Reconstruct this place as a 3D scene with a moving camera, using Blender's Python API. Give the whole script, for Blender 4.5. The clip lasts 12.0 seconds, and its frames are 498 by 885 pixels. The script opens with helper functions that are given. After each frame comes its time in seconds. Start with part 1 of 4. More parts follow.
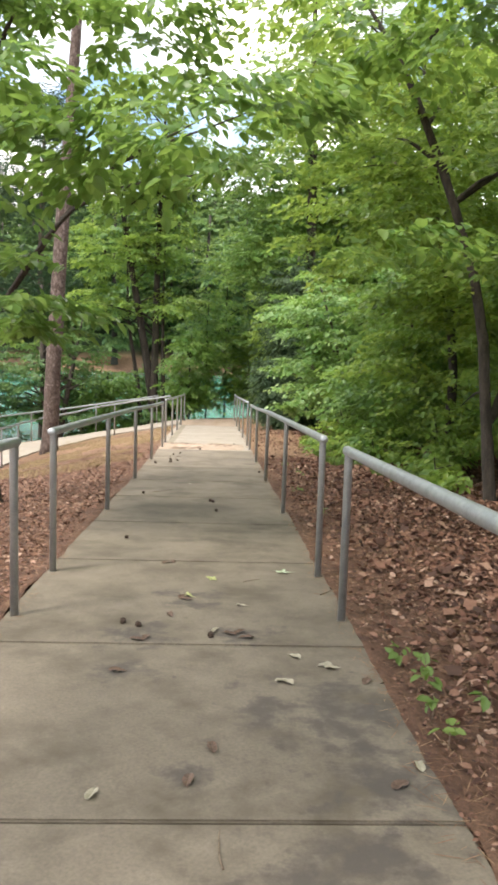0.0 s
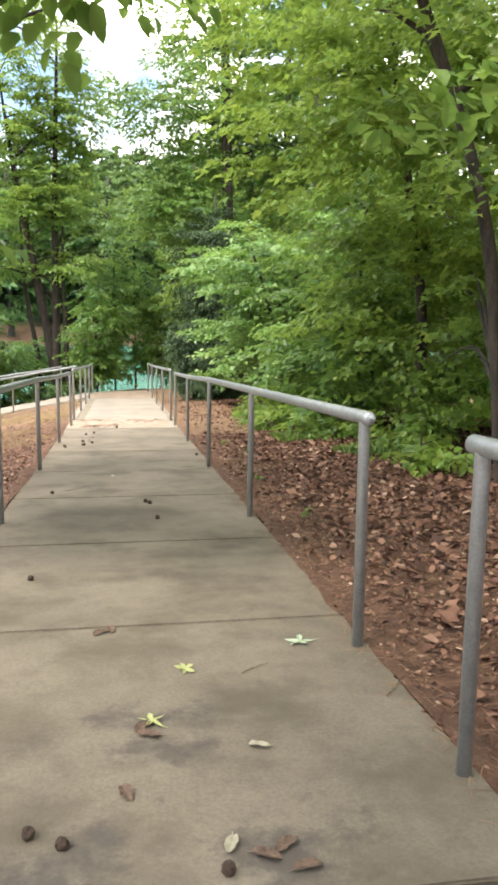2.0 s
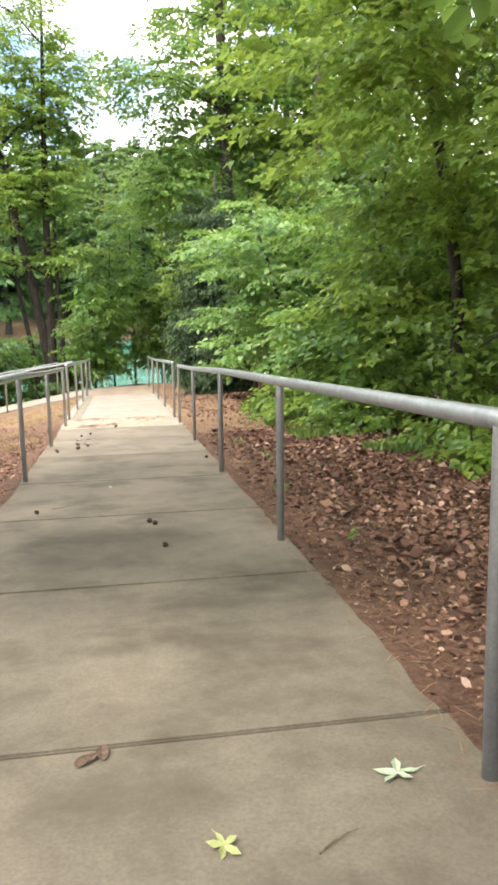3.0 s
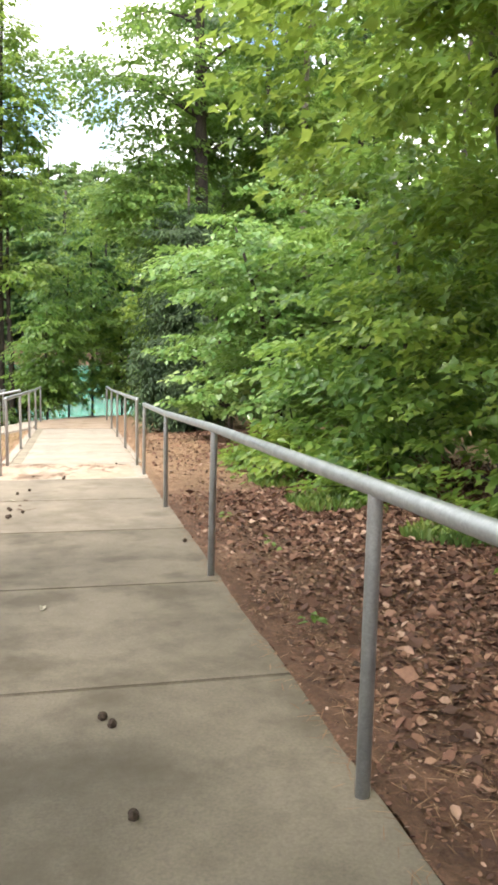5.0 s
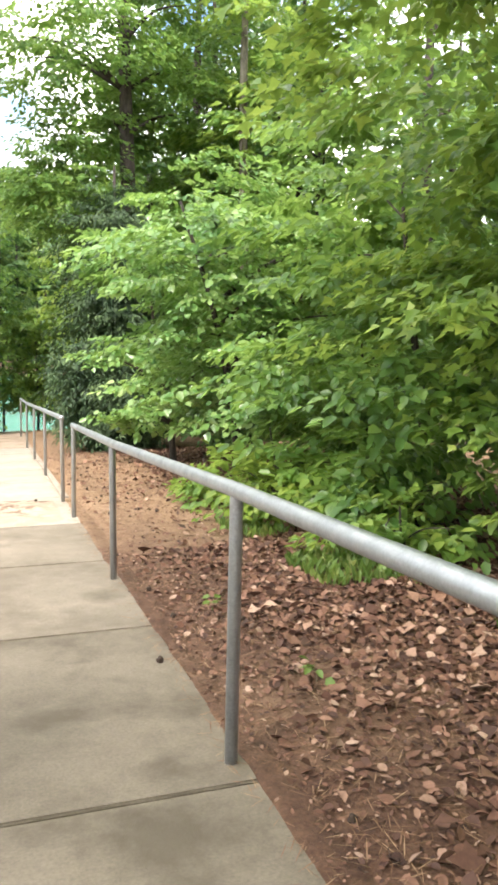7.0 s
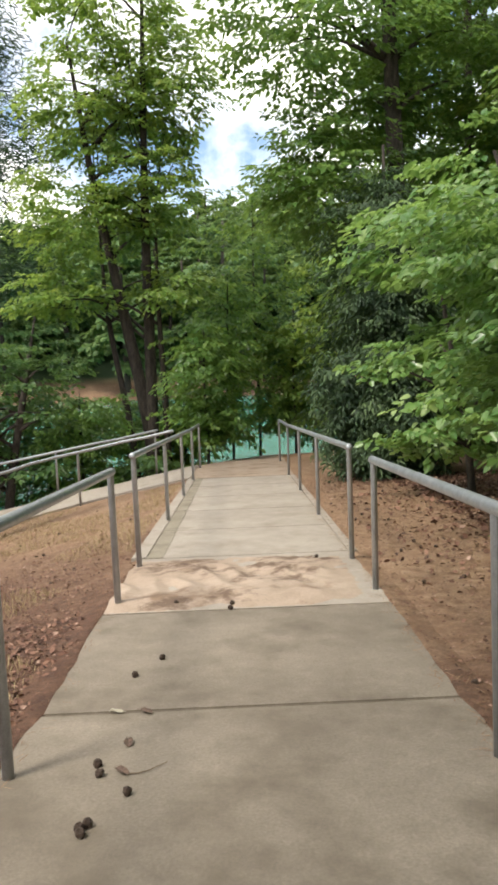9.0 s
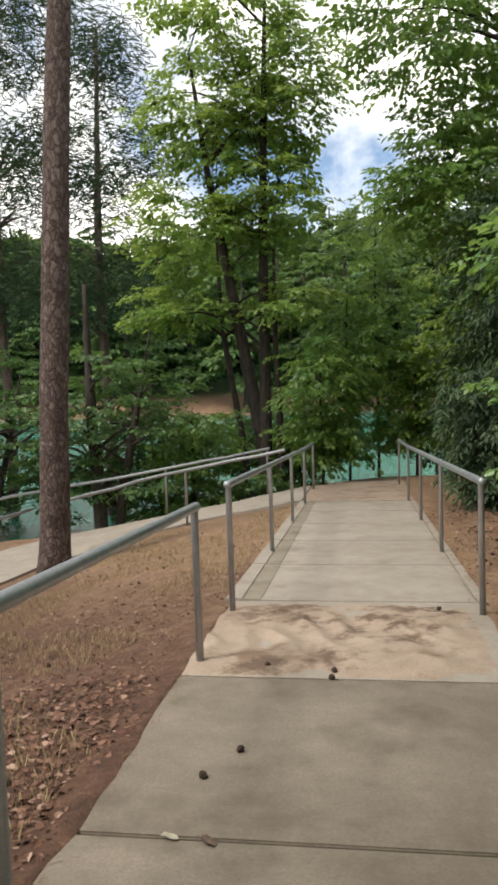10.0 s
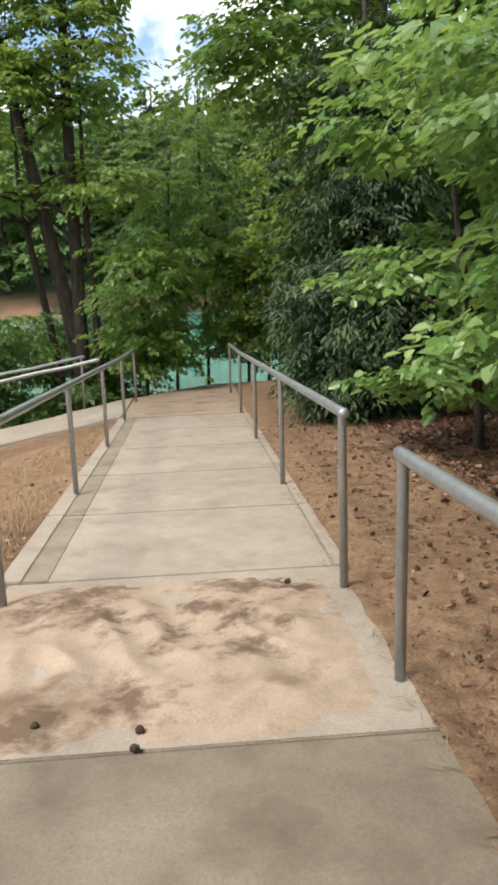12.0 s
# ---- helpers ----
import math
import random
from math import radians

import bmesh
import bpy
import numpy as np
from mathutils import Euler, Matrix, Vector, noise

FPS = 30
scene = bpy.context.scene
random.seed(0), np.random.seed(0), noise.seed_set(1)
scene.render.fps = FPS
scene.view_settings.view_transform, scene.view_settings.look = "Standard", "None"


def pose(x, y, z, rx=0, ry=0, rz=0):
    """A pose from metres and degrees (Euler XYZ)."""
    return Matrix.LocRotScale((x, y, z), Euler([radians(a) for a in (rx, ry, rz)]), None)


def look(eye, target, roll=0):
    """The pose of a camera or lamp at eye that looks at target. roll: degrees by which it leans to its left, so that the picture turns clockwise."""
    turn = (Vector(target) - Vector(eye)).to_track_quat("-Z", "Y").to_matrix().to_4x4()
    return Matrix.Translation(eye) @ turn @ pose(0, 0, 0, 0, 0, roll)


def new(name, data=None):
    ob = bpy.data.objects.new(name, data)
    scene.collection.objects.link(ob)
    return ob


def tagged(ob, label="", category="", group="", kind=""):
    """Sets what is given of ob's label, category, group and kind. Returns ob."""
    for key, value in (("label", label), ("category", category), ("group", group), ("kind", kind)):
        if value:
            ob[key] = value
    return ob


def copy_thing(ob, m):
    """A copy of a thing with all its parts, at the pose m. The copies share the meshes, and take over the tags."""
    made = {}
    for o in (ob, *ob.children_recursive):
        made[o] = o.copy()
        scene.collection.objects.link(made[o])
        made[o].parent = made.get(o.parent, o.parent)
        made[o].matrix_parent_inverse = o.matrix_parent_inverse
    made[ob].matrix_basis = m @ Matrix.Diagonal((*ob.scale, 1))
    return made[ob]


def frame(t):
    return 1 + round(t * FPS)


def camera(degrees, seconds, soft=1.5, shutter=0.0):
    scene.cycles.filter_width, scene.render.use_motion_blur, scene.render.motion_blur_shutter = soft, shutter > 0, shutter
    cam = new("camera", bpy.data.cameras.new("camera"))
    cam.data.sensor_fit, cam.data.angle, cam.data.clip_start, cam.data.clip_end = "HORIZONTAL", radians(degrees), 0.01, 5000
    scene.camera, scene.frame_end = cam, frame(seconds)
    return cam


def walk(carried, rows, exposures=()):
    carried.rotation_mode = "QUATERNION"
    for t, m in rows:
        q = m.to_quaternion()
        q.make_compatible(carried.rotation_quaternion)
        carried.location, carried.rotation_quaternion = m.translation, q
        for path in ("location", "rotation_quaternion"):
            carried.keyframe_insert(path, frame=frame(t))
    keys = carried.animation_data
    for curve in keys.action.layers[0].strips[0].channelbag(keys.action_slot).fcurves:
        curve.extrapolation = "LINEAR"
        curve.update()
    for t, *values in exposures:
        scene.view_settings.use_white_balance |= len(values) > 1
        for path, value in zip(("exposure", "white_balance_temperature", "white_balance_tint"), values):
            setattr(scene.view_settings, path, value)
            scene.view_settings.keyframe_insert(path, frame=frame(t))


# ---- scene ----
cam = camera(35.9, 12.0, soft=3.2)
PATH = [
    (0, (0.149, -2.164, 1.29), (0.241, -0.182, 1.038), 1.9),
    (0.5, (0.034, -1.732, 1.219), (0.223, 0.243, 0.964), 3.3),
    (1, (0.021, -1.227, 1.188), (0.251, 0.744, 0.931), 2.1),
    (1.5, (-0.079, -0.798, 1.146), (0.168, 1.168, 0.873), 1.9),
    (2, (-0.053, -0.145, 1.089), (0.278, 1.8, 0.764), 0.8),
    (2.5, (-0.113, 0.346, 1.06), (0.209, 2.29, 0.717), 0.7),
    (3, (-0.012, 0.931, 0.986), (0.312, 2.874, 0.64), -0.9),
    (3.2, (0.006, 1.236, 0.991), (0.242, 3.194, 0.657), -1.1),
    (4.8, (-0.01, 2.80, 1.02), (0.39, 4.741, 0.75), 2.2),
    (5, (0.054, 3.045, 0.985), (0.49, 4.977, 0.714), 1.3),
    (5.5, (0.073, 3.549, 1.021), (0.543, 5.473, 0.746), 1.7),
    (6, (0.084, 4.022, 0.961), (0.682, 5.912, 0.693), 1.7),
    (6.5, (0.142, 4.63, 0.921), (0.786, 6.505, 0.658), 1.0),
    (8.3, (0.02, 6.606, 0.848), (0.434, 8.555, 0.683), 0.1),
    (8.5, (0.027, 6.87, 0.842), (0.304, 8.844, 0.688), -0.1),
    (9, (0.0, 7.355, 0.794), (0.022, 9.344, 0.594), -2.3),
    (9.5, (0.05, 7.686, 0.785), (-0.037, 9.676, 0.602), -0.2),
    (10, (0.059, 8.124, 0.81), (-0.226, 10.097, 0.659), -1.8),
    (10.5, (0.069, 8.462, 0.79), (-0.251, 10.433, 0.675), -3.1),
    (11, (0.105, 8.822, 0.813), (-0.083, 10.788, 0.495), -3.4),
    (11.5, (0.089, 9.246, 0.795), (0.109, 11.194, 0.339), -3.6),
    (12, (0.131, 9.67, 0.773), (0.271, 11.621, 0.354), -1.9),
]

# exposure of the clip's camera along the walk
EXPOSURES = [(0.0, 1.2), (3.0, 1.55), (5.5, 1.6), (6.5, 1.85), (8.5, 1.05), (9.5, 0.35), (10.5, 0.2), (12.0, 0.65)]
walk(cam, [(t, look(eye, target, roll)) for t, eye, target, roll in PATH], EXPOSURES)

# ---- light: bright cloudy summer sky, sun high behind thin cloud ----
SUN_EL, SUN_ROT = radians(55), radians(232)
world = bpy.data.worlds.new("sky")
scene.world = world
world.use_nodes = True
wn, wl = world.node_tree.nodes, world.node_tree.links
wn.clear()
sky = wn.new("ShaderNodeTexSky")
sky.sky_type = 'NISHITA'
sky.sun_disc = False
sky.sun_elevation, sky.sun_rotation = SUN_EL, SUN_ROT
coord = wn.new("ShaderNodeTexCoord")
cloud = wn.new("ShaderNodeTexNoise")
cloud.inputs["Scale"].default_value = 3.2
cloud.inputs["Detail"].default_value = 7
cloud.inputs["Roughness"].default_value = 0.6
cramp = wn.new("ShaderNodeValToRGB")
cramp.color_ramp.elements[0].position, cramp.color_ramp.elements[0].color = 0.40, (0, 0, 0, 1)
cramp.color_ramp.elements[1].position, cramp.color_ramp.elements[1].color = 0.56, (1, 1, 1, 1)
cmix = wn.new("ShaderNodeMix")
cmix.data_type = 'RGBA'
cmix.inputs[7].default_value = (10.3, 10.0, 9.5, 1)
bg = wn.new("ShaderNodeBackground")
bg.inputs["Strength"].default_value = 0.15
wout = wn.new("ShaderNodeOutputWorld")
wl.new(coord.outputs["Generated"], cloud.inputs["Vector"])
wl.new(cloud.outputs["Fac"], cramp.inputs["Fac"])
wl.new(cramp.outputs["Color"], cmix.inputs[0])
wl.new(sky.outputs["Color"], cmix.inputs[6])
wl.new(cmix.outputs[2], bg.inputs["Color"])
wl.new(bg.outputs["Background"], wout.inputs["Surface"])

sun = new("sun", bpy.data.lights.new("sun", 'SUN'))
sun.data.energy, sun.data.angle, sun.data.color = 2.6, radians(14), (1.0, 0.94, 0.82)
sx, sy = math.sin(SUN_ROT) * math.cos(SUN_EL), math.cos(SUN_ROT) * math.cos(SUN_EL)
sun.matrix_world = look((40 * sx, 40 * sy, 40 * math.sin(SUN_EL)), (0, 0, 0))


# ---- materials ----
def material(name, rough=0.8, metal=0.0):
    m = bpy.data.materials.new(name)
    m.use_nodes = True
    b = m.node_tree.nodes["Principled BSDF"]
    b.inputs["Roughness"].default_value, b.inputs["Metallic"].default_value = rough, metal
    return m, m.node_tree.nodes, m.node_tree.links, b


def noise_node(n, l, scale, detail=5, rough=0.6, stretch=None):
    tex = n.new("ShaderNodeTexNoise")
    tex.inputs["Scale"].default_value, tex.inputs["Detail"].default_value = scale, detail
    tex.inputs["Roughness"].default_value = rough
    geo = n.new("ShaderNodeNewGeometry")
    if stretch:
        mp = n.new("ShaderNodeMapping")
        mp.inputs["Scale"].default_value = stretch
        l.new(geo.outputs["Position"], mp.inputs["Vector"])
        l.new(mp.outputs["Vector"], tex.inputs["Vector"])
    else:
        l.new(geo.outputs["Position"], tex.inputs["Vector"])
    return tex.outputs["Fac"]


def ramp_node(n, l, fac, *stops):
    r = n.new("ShaderNodeValToRGB")
    els = r.color_ramp.elements
    while len(els) < len(stops):
        els.new(0.5)
    for e, (p, c) in zip(els, stops):
        e.position, e.color = p, (*c, 1)
    l.new(fac, r.inputs["Fac"])
    return r.outputs["Color"]


def blend(n, l, a, b, fac, mode='MIX'):
    m = n.new("ShaderNodeMix")
    m.data_type, m.blend_type = 'RGBA', mode
    for value, sock in ((a, 6), (b, 7)):
        if isinstance(value, tuple):
            m.inputs[sock].default_value = (*value, 1)
        else:
            l.new(value, m.inputs[sock])
    if isinstance(fac, float):
        m.inputs[0].default_value = fac
    else:
        l.new(fac, m.inputs[0])
    return m.outputs[2]


def bump(n, l, b, height, strength, dist=0.01):
    bp = n.new("ShaderNodeBump")
    bp.inputs["Strength"].default_value, bp.inputs["Distance"].default_value = strength, dist
    l.new(height, bp.inputs["Height"])
    l.new(bp.outputs["Normal"], b.inputs["Normal"])


def stone_like(name, dark, light, stain, stain_at=(0.5, 0.68), rough=0.9, spots=(), spot_colour=(0.07, 0.058, 0.05)):
    m, n, l, b = material(name, rough)
    big = noise_node(n, l, 1.1, 5, 0.6)
    fine = noise_node(n, l, 90, 3, 0.7)
    mid = noise_node(n, l, 7, 6, 0.65)
    base = ramp_node(n, l, big, (0.3, dark), (0.7, light))
    g = ramp_node(n, l, fine, (0.3, (0.78, 0.78, 0.78)), (0.7, (1.1, 1.1, 1.1)))
    c = blend(n, l, base, g, 1.0, 'MULTIPLY')
    blot = noise_node(n, l, 2.6, 6, 0.62)
    mask = ramp_node(n, l, blot, (stain_at[0], (0, 0, 0)), (stain_at[1], (1, 1, 1)))
    c = blend(n, l, c, stain, mask)
    g2 = ramp_node(n, l, mid, (0.3, (0.86, 0.85, 0.83)), (0.7, (1.08, 1.08, 1.08)))
    c = blend(n, l, c, g2, 1.0, 'MULTIPLY')
    for x, y, r in spots:
        far = n.new("ShaderNodeVectorMath")
        far.operation = 'DISTANCE'
        geo = n.new("ShaderNodeNewGeometry")
        l.new(geo.outputs["Position"], far.inputs[0])
        far.inputs[1].default_value = (x, y, -0.055 * y)
        add = n.new("ShaderNodeMath")
        add.operation = 'MULTIPLY_ADD'
        add.inputs[1].default_value, add.inputs[2].default_value = r * 4.6, -r * 2.2
        l.new(mid, add.inputs[0])
        tot = n.new("ShaderNodeMath")
        l.new(far.outputs["Value"], tot.inputs[0])
        l.new(add.outputs[0], tot.inputs[1])
        rng = n.new("ShaderNodeMapRange")
        rng.inputs["From Min"].default_value, rng.inputs["From Max"].default_value = r * 0.2, r
        rng.inputs["To Min"].default_value, rng.inputs["To Max"].default_value = 0.85, 0.0
        l.new(tot.outputs[0], rng.inputs["Value"])
        c = blend(n, l, c, spot_colour, rng.outputs["Result"])
    l.new(c, b.inputs["Base Color"])
    bump(n, l, b, fine, 0.35, 0.004)
    return m


def leaf_material(name, dark, mid, light, through_colour, gloss=0.45, trans=0.35):
    m, n, l, b = material(name, gloss)
    geo = n.new("ShaderNodeNewGeometry")
    rnd = geo.outputs["Random Per Island"]
    c = ramp_node(n, l, rnd, (0.0, dark), (0.55, mid), (1.0, light))
    big = noise_node(n, l, 1.5, 3, 0.5)
    tone = ramp_node(n, l, big, (0.32, (0.62, 0.74, 0.8)), (0.68, (1.28, 1.18, 1.0)))
    c = blend(n, l, c, tone, 1.0, 'MULTIPLY')
    l.new(c, b.inputs["Base Color"])
    b.inputs["Specular IOR Level"].default_value = 0.5
    tr = n.new("ShaderNodeBsdfTranslucent")
    l.new(blend(n, l, c, through_colour, 0.5), tr.inputs["Color"])
    mx = n.new("ShaderNodeMixShader")
    mx.inputs[0].default_value = trans
    l.new(b.outputs["BSDF"], mx.inputs[1])
    l.new(tr.outputs["BSDF"], mx.inputs[2])
    l.new(mx.outputs["Shader"], n["Material Output"].inputs["Surface"])
    return m


def bark_material(name, dark, light, scale=9):
    m, n, l, b = material(name, 0.95)
    f = noise_node(n, l, scale, 6, 0.7, (1, 1, 0.28))
    g = noise_node(n, l, scale * 5, 4, 0.7, (1, 1, 0.5))
    c = blend(n, l, ramp_node(n, l, f, (0.35, dark), (0.65, light)),
              ramp_node(n, l, g, (0.3, (0.6, 0.6, 0.6)), (0.7, (1.15, 1.15, 1.15))), 1.0, 'MULTIPLY')
    l.new(c, b.inputs["Base Color"])
    bump(n, l, b, f, 0.9, 0.03)
    return m


def flat_varied(name, a, c, rough=0.8, scale=40, metal=0.0):
    m, n, l, b = material(name, rough, metal)
    f = noise_node(n, l, scale, 5, 0.65)
    l.new(ramp_node(n, l, f, (0.3, a), (0.7, c)), b.inputs["Base Color"])
    bump(n, l, b, f, 0.2, 0.003)
    return m


def random_pieces(name, stops, rough=0.85):
    m, n, l, b = material(name, rough)
    geo = n.new("ShaderNodeNewGeometry")
    c = ramp_node(n, l, geo.outputs["Random Per Island"], *stops)
    f = noise_node(n, l, 60, 4, 0.6)
    c = blend(n, l, c, ramp_node(n, l, f, (0.3, (0.75, 0.75, 0.75)), (0.7, (1.1, 1.1, 1.1))), 1.0, 'MULTIPLY')
    l.new(c, b.inputs["Base Color"])
    return m


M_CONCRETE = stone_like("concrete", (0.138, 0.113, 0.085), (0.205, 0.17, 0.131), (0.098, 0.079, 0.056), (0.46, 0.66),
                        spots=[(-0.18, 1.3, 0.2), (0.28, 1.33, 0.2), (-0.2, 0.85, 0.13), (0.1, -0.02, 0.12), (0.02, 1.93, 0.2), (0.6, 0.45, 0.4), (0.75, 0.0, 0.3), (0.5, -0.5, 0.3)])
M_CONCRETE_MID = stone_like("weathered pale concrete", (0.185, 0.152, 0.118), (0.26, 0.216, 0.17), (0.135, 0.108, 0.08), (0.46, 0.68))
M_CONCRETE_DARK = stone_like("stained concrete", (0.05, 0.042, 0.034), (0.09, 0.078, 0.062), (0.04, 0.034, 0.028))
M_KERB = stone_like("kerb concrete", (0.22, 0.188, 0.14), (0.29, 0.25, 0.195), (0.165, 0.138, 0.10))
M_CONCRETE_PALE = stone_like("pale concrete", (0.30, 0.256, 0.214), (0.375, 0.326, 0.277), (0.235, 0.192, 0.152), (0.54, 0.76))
M_SAND = stone_like("washed sand", (0.32, 0.235, 0.175), (0.40, 0.31, 0.242), (0.22, 0.145, 0.098), (0.54, 0.66),
                    spots=[(0.34, 13.28, 0.34), (0.58, 13.24, 0.2), (-0.42, 13.22, 0.26), (-0.62, 12.98, 0.2), (-0.3, 12.9, 0.22), (-0.02, 12.62, 0.2), (0.16, 12.92, 0.2), (0.3, 12.5, 0.14), (-0.12, 12.1, 0.18), (-0.5, 12.0, 0.16), (0.45, 12.75, 0.13)],
                    spot_colour=(0.105, 0.062, 0.04))
M_BARK_PINE = bark_material("pine bark", (0.07, 0.045, 0.036), (0.24, 0.17, 0.14))
def plated_bark():
    m, n, l, b = material("plated pine bark", 0.95)
    geo = n.new("ShaderNodeNewGeometry")
    wob = n.new("ShaderNodeTexNoise")
    wob.inputs["Scale"].default_value = 9
    mp = n.new("ShaderNodeMapping")
    mp.inputs["Scale"].default_value = (1, 1, 0.38)
    l.new(geo.outputs["Position"], wob.inputs["Vector"])
    shift = blend(n, l, geo.outputs["Position"], wob.outputs["Color"], 0.12)
    l.new(shift, mp.inputs["Vector"])
    cells = []
    for feature in ('DISTANCE_TO_EDGE', 'F1'):
        v = n.new("ShaderNodeTexVoronoi")
        v.feature = feature
        v.inputs["Scale"].default_value = 19
        l.new(mp.outputs["Vector"], v.inputs["Vector"])
        cells.append(v)
    crack = ramp_node(n, l, cells[0].outputs["Distance"], (0.0, (0.42, 0.36, 0.34)), (0.22, (1, 1, 1)))
    f = noise_node(n, l, 40, 5, 0.7)
    tone = ramp_node(n, l, cells[1].outputs["Color"], (0.2, (0.105, 0.07, 0.058)), (0.8, (0.19, 0.145, 0.128)))
    c = blend(n, l, tone, crack, 1.0, 'MULTIPLY')
    c = blend(n, l, c, ramp_node(n, l, f, (0.3, (0.65, 0.65, 0.65)), (0.7, (1.15, 1.15, 1.15))), 1.0, 'MULTIPLY')
    l.new(c, b.inputs["Base Color"])
    bump(n, l, b, crack, 0.9, 0.02)
    return m


M_PLATES = plated_bark()
M_BARK_DARK = bark_material("dark bark", (0.02, 0.016, 0.013), (0.075, 0.058, 0.046), 14)
M_BARK_GREY = bark_material("grey bark", (0.12, 0.10, 0.08), (0.30, 0.26, 0.21), 14)
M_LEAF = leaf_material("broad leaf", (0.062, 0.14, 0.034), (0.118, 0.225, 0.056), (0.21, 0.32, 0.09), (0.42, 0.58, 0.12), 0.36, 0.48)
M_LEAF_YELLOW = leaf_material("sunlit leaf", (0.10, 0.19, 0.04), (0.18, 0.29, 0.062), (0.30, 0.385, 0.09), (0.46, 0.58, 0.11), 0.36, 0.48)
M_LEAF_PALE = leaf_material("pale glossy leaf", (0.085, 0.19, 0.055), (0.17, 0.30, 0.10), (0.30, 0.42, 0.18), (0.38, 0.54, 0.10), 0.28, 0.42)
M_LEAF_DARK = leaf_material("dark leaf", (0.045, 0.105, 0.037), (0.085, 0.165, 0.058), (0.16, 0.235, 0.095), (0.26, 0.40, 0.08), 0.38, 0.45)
M_CEDAR = leaf_material("cedar needles", (0.025, 0.05, 0.024), (0.048, 0.09, 0.036), (0.085, 0.14, 0.05), (0.09, 0.16, 0.04), 0.6, 0.2)
M_NEEDLE = leaf_material("pine needles", (0.03, 0.06, 0.03), (0.05, 0.095, 0.045), (0.09, 0.14, 0.06), (0.12, 0.2, 0.06), 0.55, 0.25)
M_FAR = leaf_material("far woods", (0.06, 0.13, 0.045), (0.10, 0.18, 0.06), (0.17, 0.25, 0.08), (0.26, 0.36, 0.09), 0.6, 0.4)
M_LITTER = random_pieces("dead leaves", [(0.0, (0.045, 0.02, 0.013)), (0.5, (0.13, 0.058, 0.036)), (0.85, (0.24, 0.125, 0.082)), (1.0, (0.42, 0.28, 0.21))])
M_STRAW = random_pieces("pine straw", [(0.0, (0.13, 0.062, 0.033)), (0.6, (0.23, 0.125, 0.07)), (1.0, (0.36, 0.23, 0.135))])
M_GRASS = leaf_material("grass", (0.07, 0.13, 0.03), (0.14, 0.22, 0.05), (0.25, 0.28, 0.09), (0.25, 0.35, 0.06))
M_DRY = random_pieces("dry grass", [(0.0, (0.22, 0.15, 0.075)), (0.6, (0.36, 0.27, 0.14)), (1.0, (0.5, 0.4, 0.22))])
M_CONE = flat_varied("seed ball brown", (0.018, 0.011, 0.008), (0.06, 0.035, 0.022), 0.9, 120)
M_TWIG = flat_varied("twig", (0.07, 0.045, 0.03), (0.22, 0.16, 0.11), 0.9, 60)
M_PALE_LEAF = flat_varied("pale fallen leaf", (0.24, 0.21, 0.15), (0.36, 0.33, 0.25), 0.7, 60)
M_BROWN_LEAF = flat_varied("brown fallen leaf", (0.05, 0.03, 0.022), (0.16, 0.10, 0.07), 0.85, 60)
M_YELLOW_LEAF = flat_varied("yellow fallen leaf", (0.26, 0.29, 0.10), (0.38, 0.38, 0.17), 0.6, 60)
M_STAR = flat_varied("pale green fallen leaf", (0.30, 0.36, 0.24), (0.42, 0.47, 0.34), 0.6, 60)
M_BANK = flat_varied("red clay bank", (0.14, 0.085, 0.045), (0.30, 0.19, 0.11), 0.95, 1.5)

# galvanised pipe with rust and dull patches
M_PIPE, n, l, b = material("galvanised pipe", 0.42, 0.75)
patch = noise_node(n, l, 14, 6, 0.65)
spot = noise_node(n, l, 120, 4, 0.7)
c = ramp_node(n, l, patch, (0.3, (0.36, 0.37, 0.39)), (0.55, (0.43, 0.445, 0.465)), (0.75, (0.50, 0.51, 0.52)))
rust = ramp_node(n, l, noise_node(n, l, 5, 8, 0.75), (0.66, (0, 0, 0)), (0.74, (1, 1, 1)))
c = blend(n, l, c, (0.20, 0.13, 0.09), rust)
c = blend(n, l, c, ramp_node(n, l, spot, (0.3, (0.8, 0.8, 0.8)), (0.7, (1.08, 1.08, 1.08))), 1.0, 'MULTIPLY')
l.new(c, b.inputs["Base Color"])
l.new(ramp_node(n, l, patch, (0.3, (0.5, 0.5, 0.5)), (0.7, (0.36, 0.36, 0.36))), b.inputs["Roughness"])
bump(n, l, b, spot, 0.15, 0.002)

# lake water
M_WATER, n, l, b = material("lake water", 0.08)
ripple = noise_node(n, l, 3.0, 4, 0.6, (1, 1.6, 1))
chop = noise_node(n, l, 0.25, 3, 0.5)
l.new(ramp_node(n, l, chop, (0.35, (0.02, 0.165, 0.118)), (0.65, (0.038, 0.235, 0.172))), b.inputs["Base Color"])
bump(n, l, b, ripple, 0.5, 0.12)

